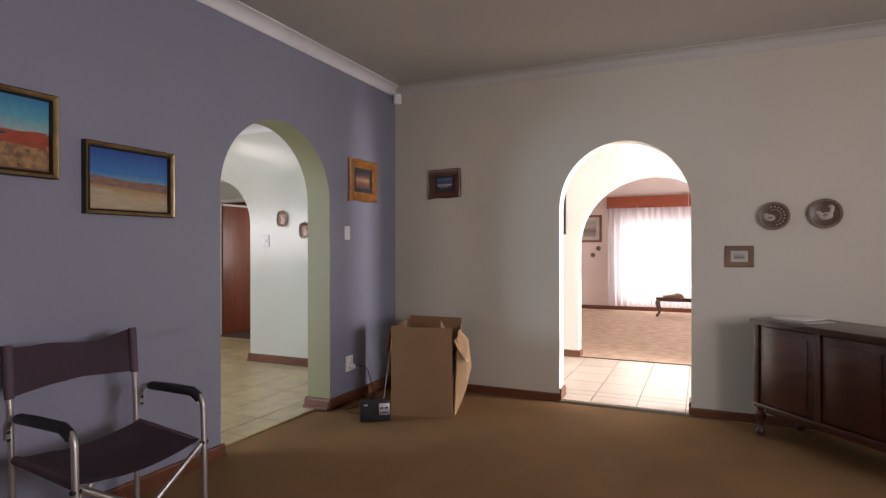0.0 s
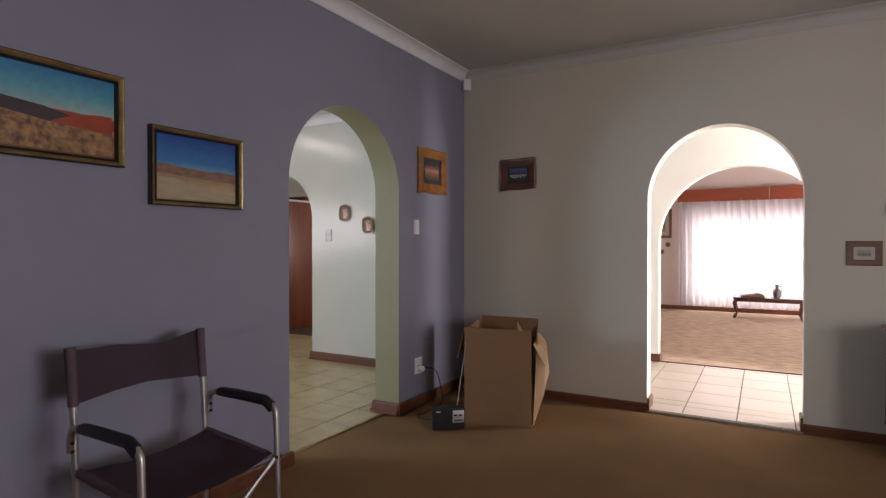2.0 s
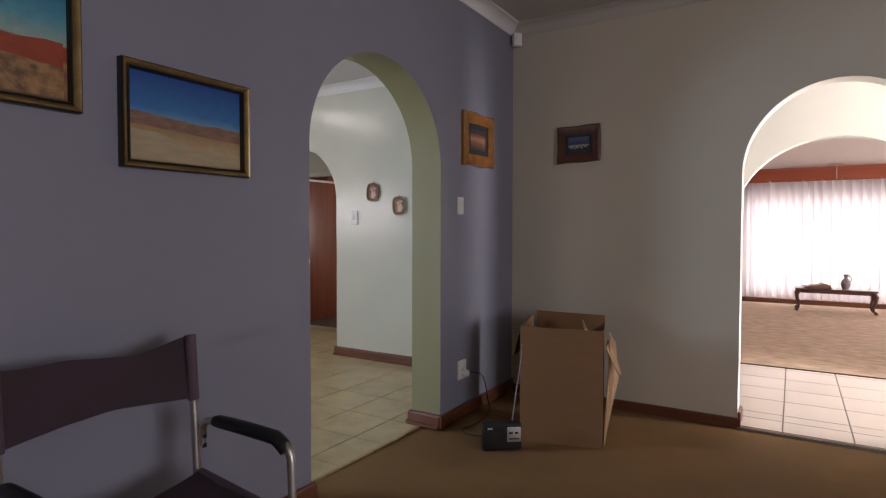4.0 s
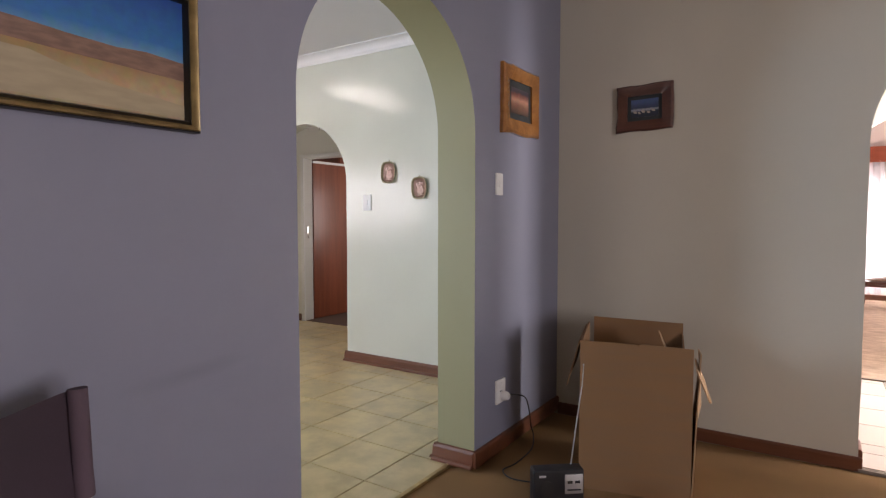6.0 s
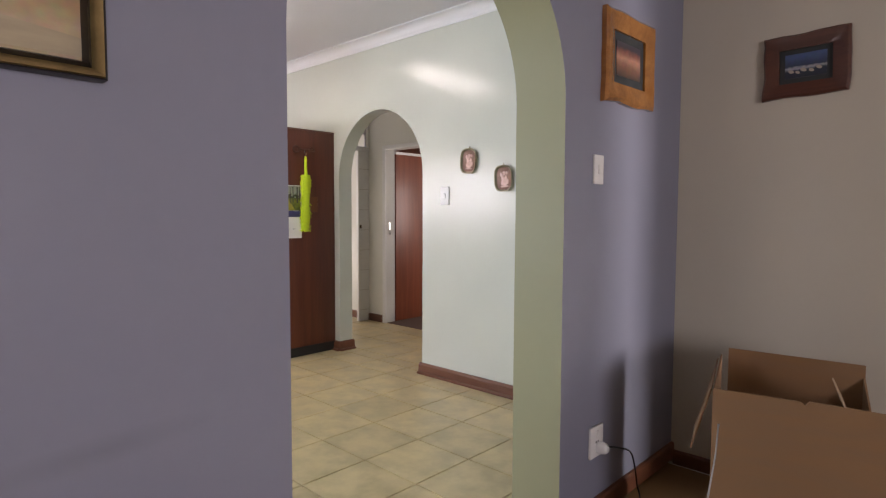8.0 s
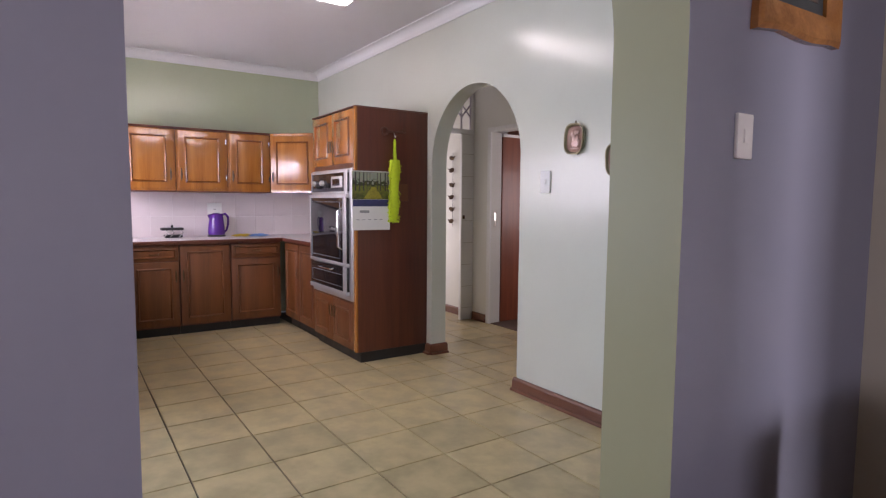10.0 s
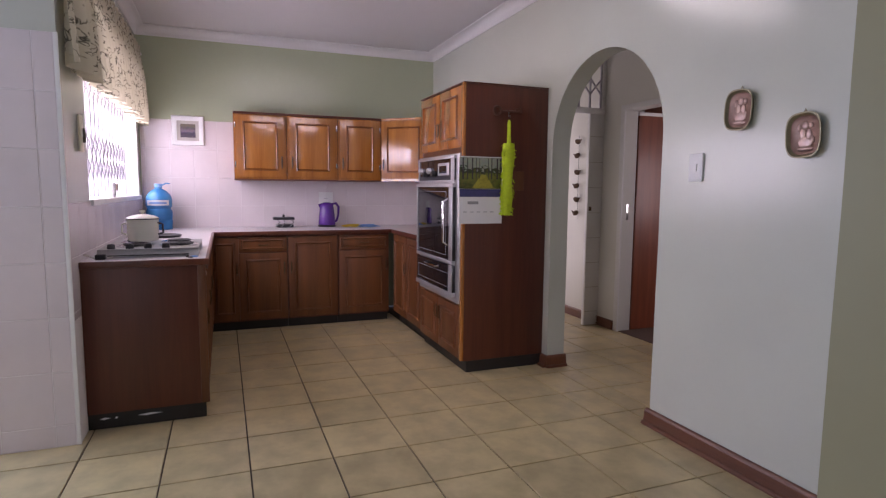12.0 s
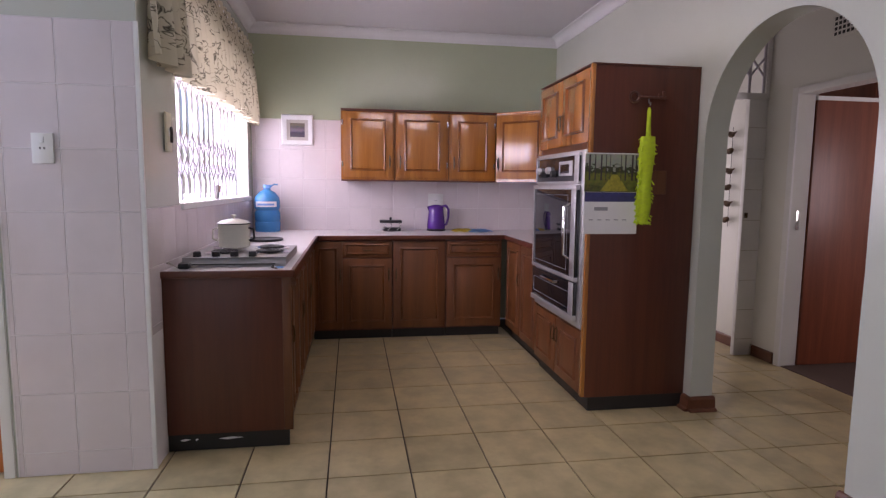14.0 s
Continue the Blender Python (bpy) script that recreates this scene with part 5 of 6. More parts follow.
def wall_units():
    for y0, y1, s in ((3.024, 3.494, 1), (3.498, 3.978, -1), (3.982, 4.412, -1)):
        ob = thing("wall_cabinet", "honey-brown wooden wall cabinet with a panelled door", "cabinet", pose(-7.88, y0, 1.35, 0, 0, 90), "kitchen wall cabinets")
        w = y1 - y0
        part("body", boxed((0, 0.001, 0.012), (w, 0.312, 0.606)), M["cab_wood"], ob)
        part("bottom_rail", boxed((0, -0.012, 0.0), (w, 0.29, 0.012), 0.002), M["cab_panel"], ob)
        part("top_rail", boxed((0, -0.026, 0.606), (w, 0.312, 0.624), 0.004), M["cab_panel"], ob)
        panel_door(ob, 0.02, w - 0.02, 0.03, 0.595, M["cab_wood"], handle_side=s, handle_z=0.17)
        for z in (0.12, 0.48):
            part("hinge", boxed((0.006 if s > 0 else w - 0.016, -0.012, z), (0.016 if s > 0 else w - 0.006, -0.001, z + 0.05), 0.002), M["chrome"], ob)
    ob = thing("wall_cabinet", "honey-brown corner wall cabinet set across the corner", "cabinet", pose(-7.88, 4.417, 1.35, 0, 0, 48), "kitchen wall cabinets")
    w = 0.50
    bm = bmesh.new()
    c, s = math.cos(radians(48)), math.sin(radians(48))
    corner = [(0, 0.001), (w, 0.001)]
    for gx, gy in ((-7.88 + w * c, YK - 0.004), (XK + 0.004, YK - 0.004), (XK + 0.004, 4.417)):
        dx, dy = gx + 7.88, gy - 4.417
        corner.append((dx * c + dy * s, -dx * s + dy * c))
    prism(bm, corner, 0.606, lambda u, v, t: (u, v, t + 0.004))
    part("body", bm, M["cab_wood"], ob, smooth=False)
    part("top_rail", boxed((0, -0.02, 0.606), (w, 0.02, 0.624), 0.004), M["cab_wood"], ob)
    panel_door(ob, 0.012, w - 0.012, 0.03, 0.595, M["cab_wood"], handle_side=-1, handle_z=0.17)


wall_units()


def tall_unit():
    """The oven housing; local x runs from its left end, the front at y=0."""
    ob = thing("oven_cabinet", "tall wooden oven housing with red veneered side", "cabinet", pose(-6.69, 4.45, 0) @ Matrix.Diagonal((1.1, 1, 0.978, 1)))
    w, d = 0.80, YK - 4.45 - 0.004
    part("side_panel", boxed((w - 0.02, 0.0, 0.085), (w, d, 2.03), 0.002), M["cab_panel"], ob, "dark red veneered side panel")
    part("side_panel", boxed((0, 0.0, 0.085), (0.018, d, 2.03), 0.002), M["cab_panel"], ob)
    part("front_edge", boxed((w - 0.026, -0.022, 0.09), (w + 0.004, -0.0005, 2.034), 0.003), M["cab_wood"], ob)
    part("carcass", boxed((0.018, 0.004, 0.086), (w - 0.021, d - 0.01, 2.012)), M["cab_base"], ob)
    part("top_board", boxed((-0.004, -0.02, 2.0305), (w + 0.004, d, 2.04), 0.002), M["cab_panel"], ob)
    part("plinth", boxed((0.0, 0.025, 0.001), (w - 0.002, d, 0.084)), M["kick"], ob, "scuffed black plinth")
    for x0, x1, s in ((0.006, 0.385, 1), (0.391, w - 0.03, -1)):
        panel_door(ob, x0, x1, 1.60, 2.02, M["cab_wood"], y=-0.001, handle_side=s, handle_z=1.75)
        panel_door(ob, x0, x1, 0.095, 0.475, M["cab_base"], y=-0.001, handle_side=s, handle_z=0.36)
    ov = thing("oven", "built-in steel oven with black glass door and warming drawer", "oven", pose(-6.69, 4.45, 0) @ Matrix.Diagonal((1.1, 1, 0.978, 1)))
    x0, x1 = 0.015, w - 0.022
    part("surround", boxed((x0, -0.03, 0.495), (x1, -0.001, 1.56), 0.006), M["steel"], ov, "brushed steel surround")
    p = part("control_panel", boxed((x0 + 0.025, -0.045, 1.372), (x1 - 0.06, -0.029, 1.535), 0.004), M["black_glass"], ov)
    part("panel_trim", boxed((x0 + 0.02, -0.05, 1.528), (x1 - 0.055, -0.028, 1.546), 0.004), M["steel"], p)
    part("panel_trim", boxed((x0 + 0.02, -0.05, 1.362), (x1 - 0.055, -0.028, 1.376), 0.004), M["steel"], p)
    part("clock_display", boxed((x0 + 0.42, -0.049, 1.41), (x0 + 0.62, -0.044, 1.50), 0.002), M["steel"], p)
    part("clock_window", boxed((x0 + 0.45, -0.0515, 1.425), (x0 + 0.58, -0.0485, 1.48), 0.001), M["black_glass"], p)
    for i in range(4):
        bm = lathe(bmesh.new(), [(0, 0), (0.024, 0), (0.022, 0.02), (0.018, 0.026), (0, 0.026)], 18)
        bm.transform(pose(x0 + 0.09 + 0.085 * i, -0.045, 1.45 - 0.025 * (i % 2), 90))
        part("knob", bm, M["black_plastic"] if i % 2 else M["steel"], p)
    dr = part("oven_door", boxed((x0 + 0.02, -0.058, 0.785), (x1 - 0.055, -0.031, 1.345), 0.006), M["black_glass"], ov, "black glass door")
    for a, b in (((x0 + 0.014, -0.064, 1.325), (x1 - 0.05, -0.033, 1.352)), ((x0 + 0.014, -0.064, 0.775), (x1 - 0.05, -0.033, 0.80))):
        part("door_trim", boxed(a, b, 0.004), M["steel"], dr)
    for a, b in (((x0 + 0.014, -0.062, 0.8005), (x0 + 0.028, -0.0565, 1.3245)), ((x0 + 0.652, -0.062, 0.8005), (x1 - 0.05, -0.0565, 1.3245))):
        part("door_trim", boxed(a, b, 0.002), M["steel"], dr)
    for a, b in (((x0 + 0.020, -0.049, 1.3765), (x0 + 0.034, -0.0435, 1.5275)), ((x0 + 0.652, -0.049, 1.3765), (x1 - 0.055, -0.0435, 1.5275))):
        part("panel_trim", boxed(a, b, 0.002), M["steel"], p)
    for a0, a1, b0, b1 in ((0.05, 0.60, 0.83, 0.833), (0.05, 0.60, 1.29, 1.293), (0.05, 0.053, 0.83, 1.293), (0.597, 0.60, 0.83, 1.293)):
        part("glass_line", boxed((x0 + a0, -0.0592, b0), (x0 + a1, -0.0575, b1)), M["ink"], dr)
    part("oven_handle", tube(bmesh.new(), [(x0 + 0.635, -0.058, 1.24), (x0 + 0.635, -0.095, 1.22), (x0 + 0.638, -0.10, 1.10), (x0 + 0.635, -0.095, 0.93), (x0 + 0.635, -0.058, 0.91)], [0.009, 0.009, 0.011, 0.009, 0.009], 10), M["chrome"], dr, "chrome handle")
    wd = part("warming_drawer", boxed((x0 + 0.02, -0.058, 0.565), (x1 - 0.055, -0.031, 0.765), 0.005), M["black_glass"], ov, "black glass warming drawer")
    part("drawer_trim", boxed((x0 + 0.014, -0.066, 0.535), (x1 - 0.05, -0.033, 0.568), 0.004), M["steel"], wd)
    part("drawer_trim", boxed((x0 + 0.652, -0.062, 0.569), (x1 - 0.05, -0.0565, 0.768), 0.002), M["steel"], wd)
    part("drawer_handle", tube(bmesh.new(), [(x0 + 0.22, -0.058, 0.735), (x0 + 0.24, -0.08, 0.728), (x0 + 0.46, -0.08, 0.728), (x0 + 0.48, -0.058, 0.735)], 0.007, 8), M["chrome"], wd)
    for a0, a1, b0, b1 in ((0.05, 0.65, 0.60, 0.603), (0.05, 0.65, 0.70, 0.703), (0.05, 0.053, 0.60, 0.703), (0.647, 0.65, 0.60, 0.703)):
        part("glass_line", boxed((x0 + a0, -0.0592, b0), (x0 + a1, -0.0575, b1)), M["ink"], wd)


tall_unit()
SX = -5.808        # side of the oven housing

M["leaf_path"] = surface("yellow_leaf_path_print", (0.34, 0.30, 0.03), 0.5, 0.4, 60, 0.0)
cal = thing("wall_calendar", "wall calendar with a forest photo above a white page", "calendar", pose(SX, 4.565, 1.275, 0, 0, 90))
part("backing", boxed((-0.162, -0.004, -0.228), (0.162, -0.001, 0.228)), M["paper"], cal)
part("photo", boxed((-0.162, -0.006, 0.01), (0.155, -0.003, 0.222)), M["view_forest"], cal, "green forest photo")
bm = bmesh.new()
prism(bm, [(-0.07, 0.014), (0.10, 0.014), (0.035, 0.105), (0.005, 0.11)], 0.0008, lambda u, v, t: (u, -0.0068 + t, v))
part("photo_path", bm, M["leaf_path"], cal, smooth=False)
for x, w in ((-0.14, 0.010), (-0.105, 0.006), (-0.07, 0.008), (-0.04, 0.004), (-0.015, 0.003), (0.05, 0.004), (0.075, 0.007), (0.115, 0.010), (0.14, 0.007)):
    part("photo_tree", boxed((x, -0.0074, 0.075), (x + w, -0.0058, 0.218)), M["ridge_dark"], cal)
part("month_band", boxed((-0.158, -0.006, -0.065), (0.155, -0.003, 0.008)), M["indigo"], cal)
part("page", boxed((-0.158, -0.0075, -0.226), (0.16, -0.004, -0.045)), M["paper"], cal)
for k in range(5):
    part("print_line", boxed((-0.13 + 0.05 * k, -0.0082, -0.15), (-0.105 + 0.05 * k, -0.007, -0.145)), M["ink"], cal)
part("print_block", boxed((-0.10, -0.0082, -0.095), (-0.02, -0.007, -0.075)), M["ink"], cal)

rack = thing("key_rack", "brown wooden key-shaped hook rack", "hook rack", pose(SX, 4.678, 1.815, 0, 0, 90))
bm = tube(bmesh.new(), [(0.028 * math.cos(a), -0.008, 0.028 * math.sin(a)) for a in [2 * math.pi * k / 16 for k in range(16)]], 0.008, 8, True)
part("bow", bm, M["frame_dark_wood"], rack)
part("shank", tube(bmesh.new(), [(0.03, -0.008, 0), (0.19, -0.008, 0)], 0.008, 8), M["frame_dark_wood"], rack)
part("bit", boxed((0.165, -0.014, -0.005), (0.185, -0.002, 0.035), 0.003), M["frame_dark_wood"], rack)
part("bit", boxed((0.14, -0.014, 0.0), (0.152, -0.002, 0.022), 0.003), M["frame_dark_wood"], rack)
part("hook", tube(bmesh.new(), [(0.085, -0.008, -0.005), (0.085, -0.012, -0.035), (0.085, -0.028, -0.045), (0.085, -0.034, -0.03)], 0.003, 6), M["chrome"], rack)

dust = thing("duster", "lime green microfibre duster hanging on the oven housing", "duster", pose(SX, 4.755, -0.04, 0, 0, 90))
part("handle", tube(bmesh.new(), [(0, -0.034, 1.795), (0, -0.034, 1.78), (0.0, -0.034, 1.70), (0.002, -0.036, 1.62)], [0.006, 0.011, 0.012, 0.016], 12), M["lime"], dust)
bm = bmesh.new()
rows = []
for i in range(15):
    z = 1.635 - i * 0.0345
    f = i / 14
    hw = 0.042 + 0.006 * math.sin(f * 9) - (0.016 * (f - 0.8) / 0.2 if f > 0.8 else 0)
    rows.append([(x * hw - 0.012 * f, -0.036 + yy * 0.026, z) for x, yy in [(math.cos(2 * math.pi * k / 12), math.sin(2 * math.pi * k / 12)) for k in range(12)]])
vr = [[bm.verts.new(p) for p in r] for r in rows]
for a, b in zip(vr, vr[1:]):
    for k in range(12):
        bm.faces.new((a[k], a[(k + 1) % 12], b[(k + 1) % 12], b[k]))
bm.faces.new(vr[0]), bm.faces.new(vr[-1][::-1])
part("pad", bm, M["lime"], dust)
bm = bmesh.new()
for k in range(150):
    z, s = random.uniform(1.155, 1.635), random.choice((-1, -1, 1))
    f = (1.635 - z) / 0.48
    x0 = s * 0.035 - 0.012 * f
    y0 = -0.036 - random.uniform(-0.02, 0.02)
    if k % 4 == 0:
        x0, z = random.uniform(-0.05, 0.025), 1.158
    tube(bm, [(x0, y0, z), (x0 + s * random.uniform(0.008, 0.017), y0 - 0.006, z - random.uniform(0.0, 0.018))], [0.0042, 0.003], 5)
part("fringe", bm, M["lime"], dust)
tag = thing("wooden_tag", "small faded wooden paddle hanging behind the duster", "ornament", pose(SX, 4.851, 1.349, 0, 0, 90))
part("paddle", boxed((-0.05, -0.008, -0.075), (0.045, -0.001, 0.06), 0.006, 3), M["cab_base"], tag)


M["hob_case"] = surface("grey_hob_enamel", (0.34, 0.33, 0.33), 0.42, 0.12, 12, 0.05, metal=0.35)


def hob():
    ob = thing("hob", "grey tabletop electric hob with black knobs and coil plates", "hob", pose(-5.70, 2.53, CT))
    x1, yw = -0.62, 0.25
    bm = bmesh.new()
    prism(bm, [(0.0, 0.0015), (-0.035, 0.045), (x1, 0.045), (x1, 0.0015)], 2 * yw, lambda u, v, t: (u, t - yw, v))
    part("case", bm, M["hob_case"], ob, smooth=False)
    part("front_strip", boxed((-0.034, -yw + 0.004, 0.0455), (-0.022, yw - 0.004, 0.0475), 0.0008), M["steel"], ob)
    for i, y in enumerate((-0.19, -0.10, -0.01, 0.08)):
        part("knob", lathe(bmesh.new(), [(0, 0.045), (0.021, 0.045), (0.019, 0.068), (0.016, 0.071), (0, 0.071)], 16, (-0.075, y, 0)), M["black_plastic"], ob)
    for x, y, r in ((-0.22, -0.09, 0.085), (-0.24, 0.14, 0.09), (-0.46, 0.12, 0.085), (-0.47, -0.11, 0.075)):
        pl = part("hot_plate", lathe(bmesh.new(), [(r * 0.2, 0.046), (r + 0.014, 0.046), (r + 0.016, 0.049), (r + 0.008, 0.051), (r * 0.2, 0.047)], 24, (x, y, 0)), M["chrome"], ob)
        sp = [(x + (r - 0.012) * (1 - k / 64) * math.cos(k * 0.42) + 0.0, y + (r - 0.012) * (1 - k / 64) * math.sin(k * 0.42), 0.056) for k in range(58)]
        part("coil", tube(bmesh.new(), sp, 0.005, 6), M["black_plastic"], pl)
    part("vent_line", boxed((-0.026, -0.2, 0.012), (-0.002, 0.2, 0.016)), M["kick"], ob)
    pot = thing("cooking_pot", "cream enamel cooking pot with lid on the hob", "pot", pose(-6.07, 2.465, CT + 0.062))
    part("body", lathe(bmesh.new(), [(0, 0), (0.075, 0), (0.082, 0.006), (0.085, 0.05), (0.086, 0.125), (0.089, 0.13), (0.084, 0.131), (0, 0.126)], 28), M["enamel"], pot)
    part("rim", lathe(bmesh.new(), [(0.086, 0.128), (0.090, 0.130), (0.090, 0.135), (0.086, 0.137)], 28), M["black_plastic"], pot)
    lid = part("lid", lathe(bmesh.new(), [(0.088, 0.136), (0.07, 0.148), (0.03, 0.158), (0, 0.160)], 28), M["enamel"], pot)
    part("lid_knob", lathe(bmesh.new(), [(0.008, 0.158), (0.007, 0.168), (0.016, 0.175), (0.014, 0.183), (0, 0.184)], 14), M["enamel"], lid)
    for s in (-1, 1):
        part("handle", tube(bmesh.new(), [(0.03, s * 0.082, 0.11), (0.02, s * 0.108, 0.10), (0.02, s * 0.11, 0.05), (0.03, s * 0.084, 0.04)], 0.006, 8), M["black_plastic"] if s > 0 else M["enamel"], pot)
    keys = thing("bunch_of_keys", "bunch of keys on a cord beside the hob", "keys", pose(-5.63, 2.73, CT + 0.001))
    for k in range(4):
        a = 0.5 + k * 0.5
        part("key", tube(bmesh.new(), [(0, 0, 0.004 + 0.003 * k), (0.05 * math.cos(a) - 0.02, -0.06 * math.sin(a) + 0.05, 0.004)], 0.004, 6), M["chain"], keys)
    part("ring", tube(bmesh.new(), [(0.018 * math.cos(a), 0.03 + 0.018 * math.sin(a), 0.006) for a in [2 * math.pi * k / 14 for k in range(14)]], 0.003, 6, True), M["blue_cloth"], keys, "blue key ring")
    cord = thing("power_cord", "short dark cord with a plug behind the hob", "cable", pose(-5.66, 2.235, CT))
    part("cord", tube(bmesh.new(), [(0, 0.03, 0.015), (0.02, -0.0, 0.03), (0.03, 0.012, 0.035), (0.02, 0.05, 0.008), (-0.02, 0.10, 0.006), (-0.07, 0.14, 0.008)], 0.004, 8), M["mount_pale"], cord)
    part("plug", boxed((-0.03, 0.05, 0.0015), (0.03, 0.10, 0.03), 0.008), M["black_plastic"], cord)


hob()
tray = thing("round_griddle", "flat round black griddle lying on the worktop", "griddle", pose(-7.12, 2.47, CT))
part("disc", lathe(bmesh.new(), [(0, 0.0005), (0.13, 0.0005), (0.138, 0.006), (0.138, 0.016), (0.13, 0.018), (0.12, 0.012), (0, 0.012)], 32), M["black_plastic"], tray)

bot = thing("water_bottle", "large blue plastic water bottle with a handle", "bottle", pose(-8.0, 2.375, CT) @ Matrix.Diagonal((1.14, 1.14, 1.02, 1)))
part("body", lathe(bmesh.new(), [(0, 0.001), (0.092, 0.001), (0.095, 0.012), (0.097, 0.08), (0.091, 0.09), (0.097, 0.10), (0.097, 0.16), (0.086, 0.185), (0.097, 0.21), (0.097, 0.26), (0.09, 0.30), (0.06, 0.34), (0.028, 0.36), (0.026, 0.38), (0, 0.38)], 28), M["blue_bottle"], bot)
part("cap", lathe(bmesh.new(), [(0, 0.405), (0.028, 0.403), (0.03, 0.378), (0.026, 0.372)], 18), M["blue_cloth"], bot)
part("handle", tube(bmesh.new(), [(0.02, 0.02, 0.385), (0.03, 0.06, 0.41), (0.035, 0.085, 0.405)], 0.006, 8), M["blue_bottle"], bot)
bm = lathe(bmesh.new(), [(0.0985, 0.215), (0.0985, 0.262)], 28)
bmesh.ops.delete(bm, geom=[f for f in bm.faces if f.calc_center_median().x < 0.055], context="FACES")
part("label", bm, M["paper"], bot, "white paper label")
bm = lathe(bmesh.new(), [(0.0995, 0.228), (0.0995, 0.245)], 28)
bmesh.ops.delete(bm, geom=[f for f in bm.faces if f.calc_center_median().x < 0.08], context="FACES")
part("label_print", bm, M["blue_cloth"], bot)

ket = thing("kettle", "purple plastic electric kettle", "kettle", pose(-8.05, 3.895, CT))
part("body", lathe(bmesh.new(), [(0, 0.02), (0.082, 0.02), (0.085, 0.03), (0.08, 0.10), (0.07, 0.18), (0.066, 0.215), (0.05, 0.235), (0.03, 0.243), (0, 0.245)], 28), M["purple_plastic"], ket)
part("base", lathe(bmesh.new(), [(0, 0.001), (0.088, 0.001), (0.09, 0.014), (0.075, 0.021), (0, 0.021)], 28), M["black_plastic"], ket)
part("handle", tube(bmesh.new(), [(0, 0.05, 0.225), (0, 0.09, 0.235), (0, 0.118, 0.20), (0, 0.115, 0.12), (0, 0.098, 0.06), (0, 0.076, 0.05)], [0.012, 0.013, 0.012, 0.011, 0.011, 0.012], 10), M["purple_plastic"], ket)
bm = bmesh.new()
prism(bm, [(-0.05, 0.235), (-0.085, 0.225), (-0.078, 0.20), (-0.06, 0.17)], 0.03, lambda u, v, t: (t - 0.015, u, v))
part("spout", bm, M["purple_plastic"], ket)

gr = thing("tabletop_grill", "small black and chrome tabletop appliance", "appliance", pose(-8.03, 3.468, CT))
part("tray", boxed((-0.07, -0.10, 0.075), (0.07, 0.10, 0.10), 0.01, 3), M["black_plastic"], gr)
part("base", boxed((-0.06, -0.07, 0.001), (0.06, 0.09, 0.03), 0.008), M["black_plastic"], gr)
for y in (-0.085, -0.03, 0.05):
    part("bracket", tube(bmesh.new(), [(0.062, y, 0.008), (0.066, y + 0.04, 0.05), (0.062, y + 0.01, 0.085)], 0.006, 8), M["chrome"], gr)
part("knob", lathe(bmesh.new(), [(0, 0.10), (0.01, 0.10), (0.012, 0.12), (0, 0.13)], 12), M["black_plastic"], gr)

for nm, lab, mt, x, y, w, d in (("dish_cloth", "crumpled yellow cloth on the worktop", M["yellow_cloth"], -7.93, 4.13, 0.08, 0.10), ("dish_cloth", "folded light blue cloth on the worktop", M["blue_cloth"], -7.89, 4.275, 0.08, 0.11)):
    ob = thing(nm, lab, "cloth", pose(x, y, CT))
    bm = bmesh.new()
    vs = [[bm.verts.new(((i / 10 - 0.5) * 2 * w, (j / 10 - 0.5) * 2 * d, 0.02 * (1 - (abs(i / 5 - 1)) ** 4) * (1 - abs(j / 5 - 1) ** 4) + 0.006 + 0.009 * noise.noise((i * 0.5, j * 0.5, x)))) for j in range(11)] for i in range(11)]
    for i in range(10):
        for j in range(10):
            bm.faces.new((vs[i][j], vs[i + 1][j], vs[i + 1][j + 1], vs[i][j + 1]))
    bmesh.ops.solidify(bm, geom=bm.faces[:], thickness=0.005)
    part("cloth", bm, mt, ob)
wall_socket("+x", XK + 0.008, 3.909, 1.175, 0.145, 0.13, False)
picture("framed_picture", "small print of cups in a white wooden frame", "+x", XK + 0.008, 2.629, 1.806, 0.28, 0.275, 0.045, M["white_paint"], M["view_cups"], M["mount_pale"], 0.03, depth=0.025)


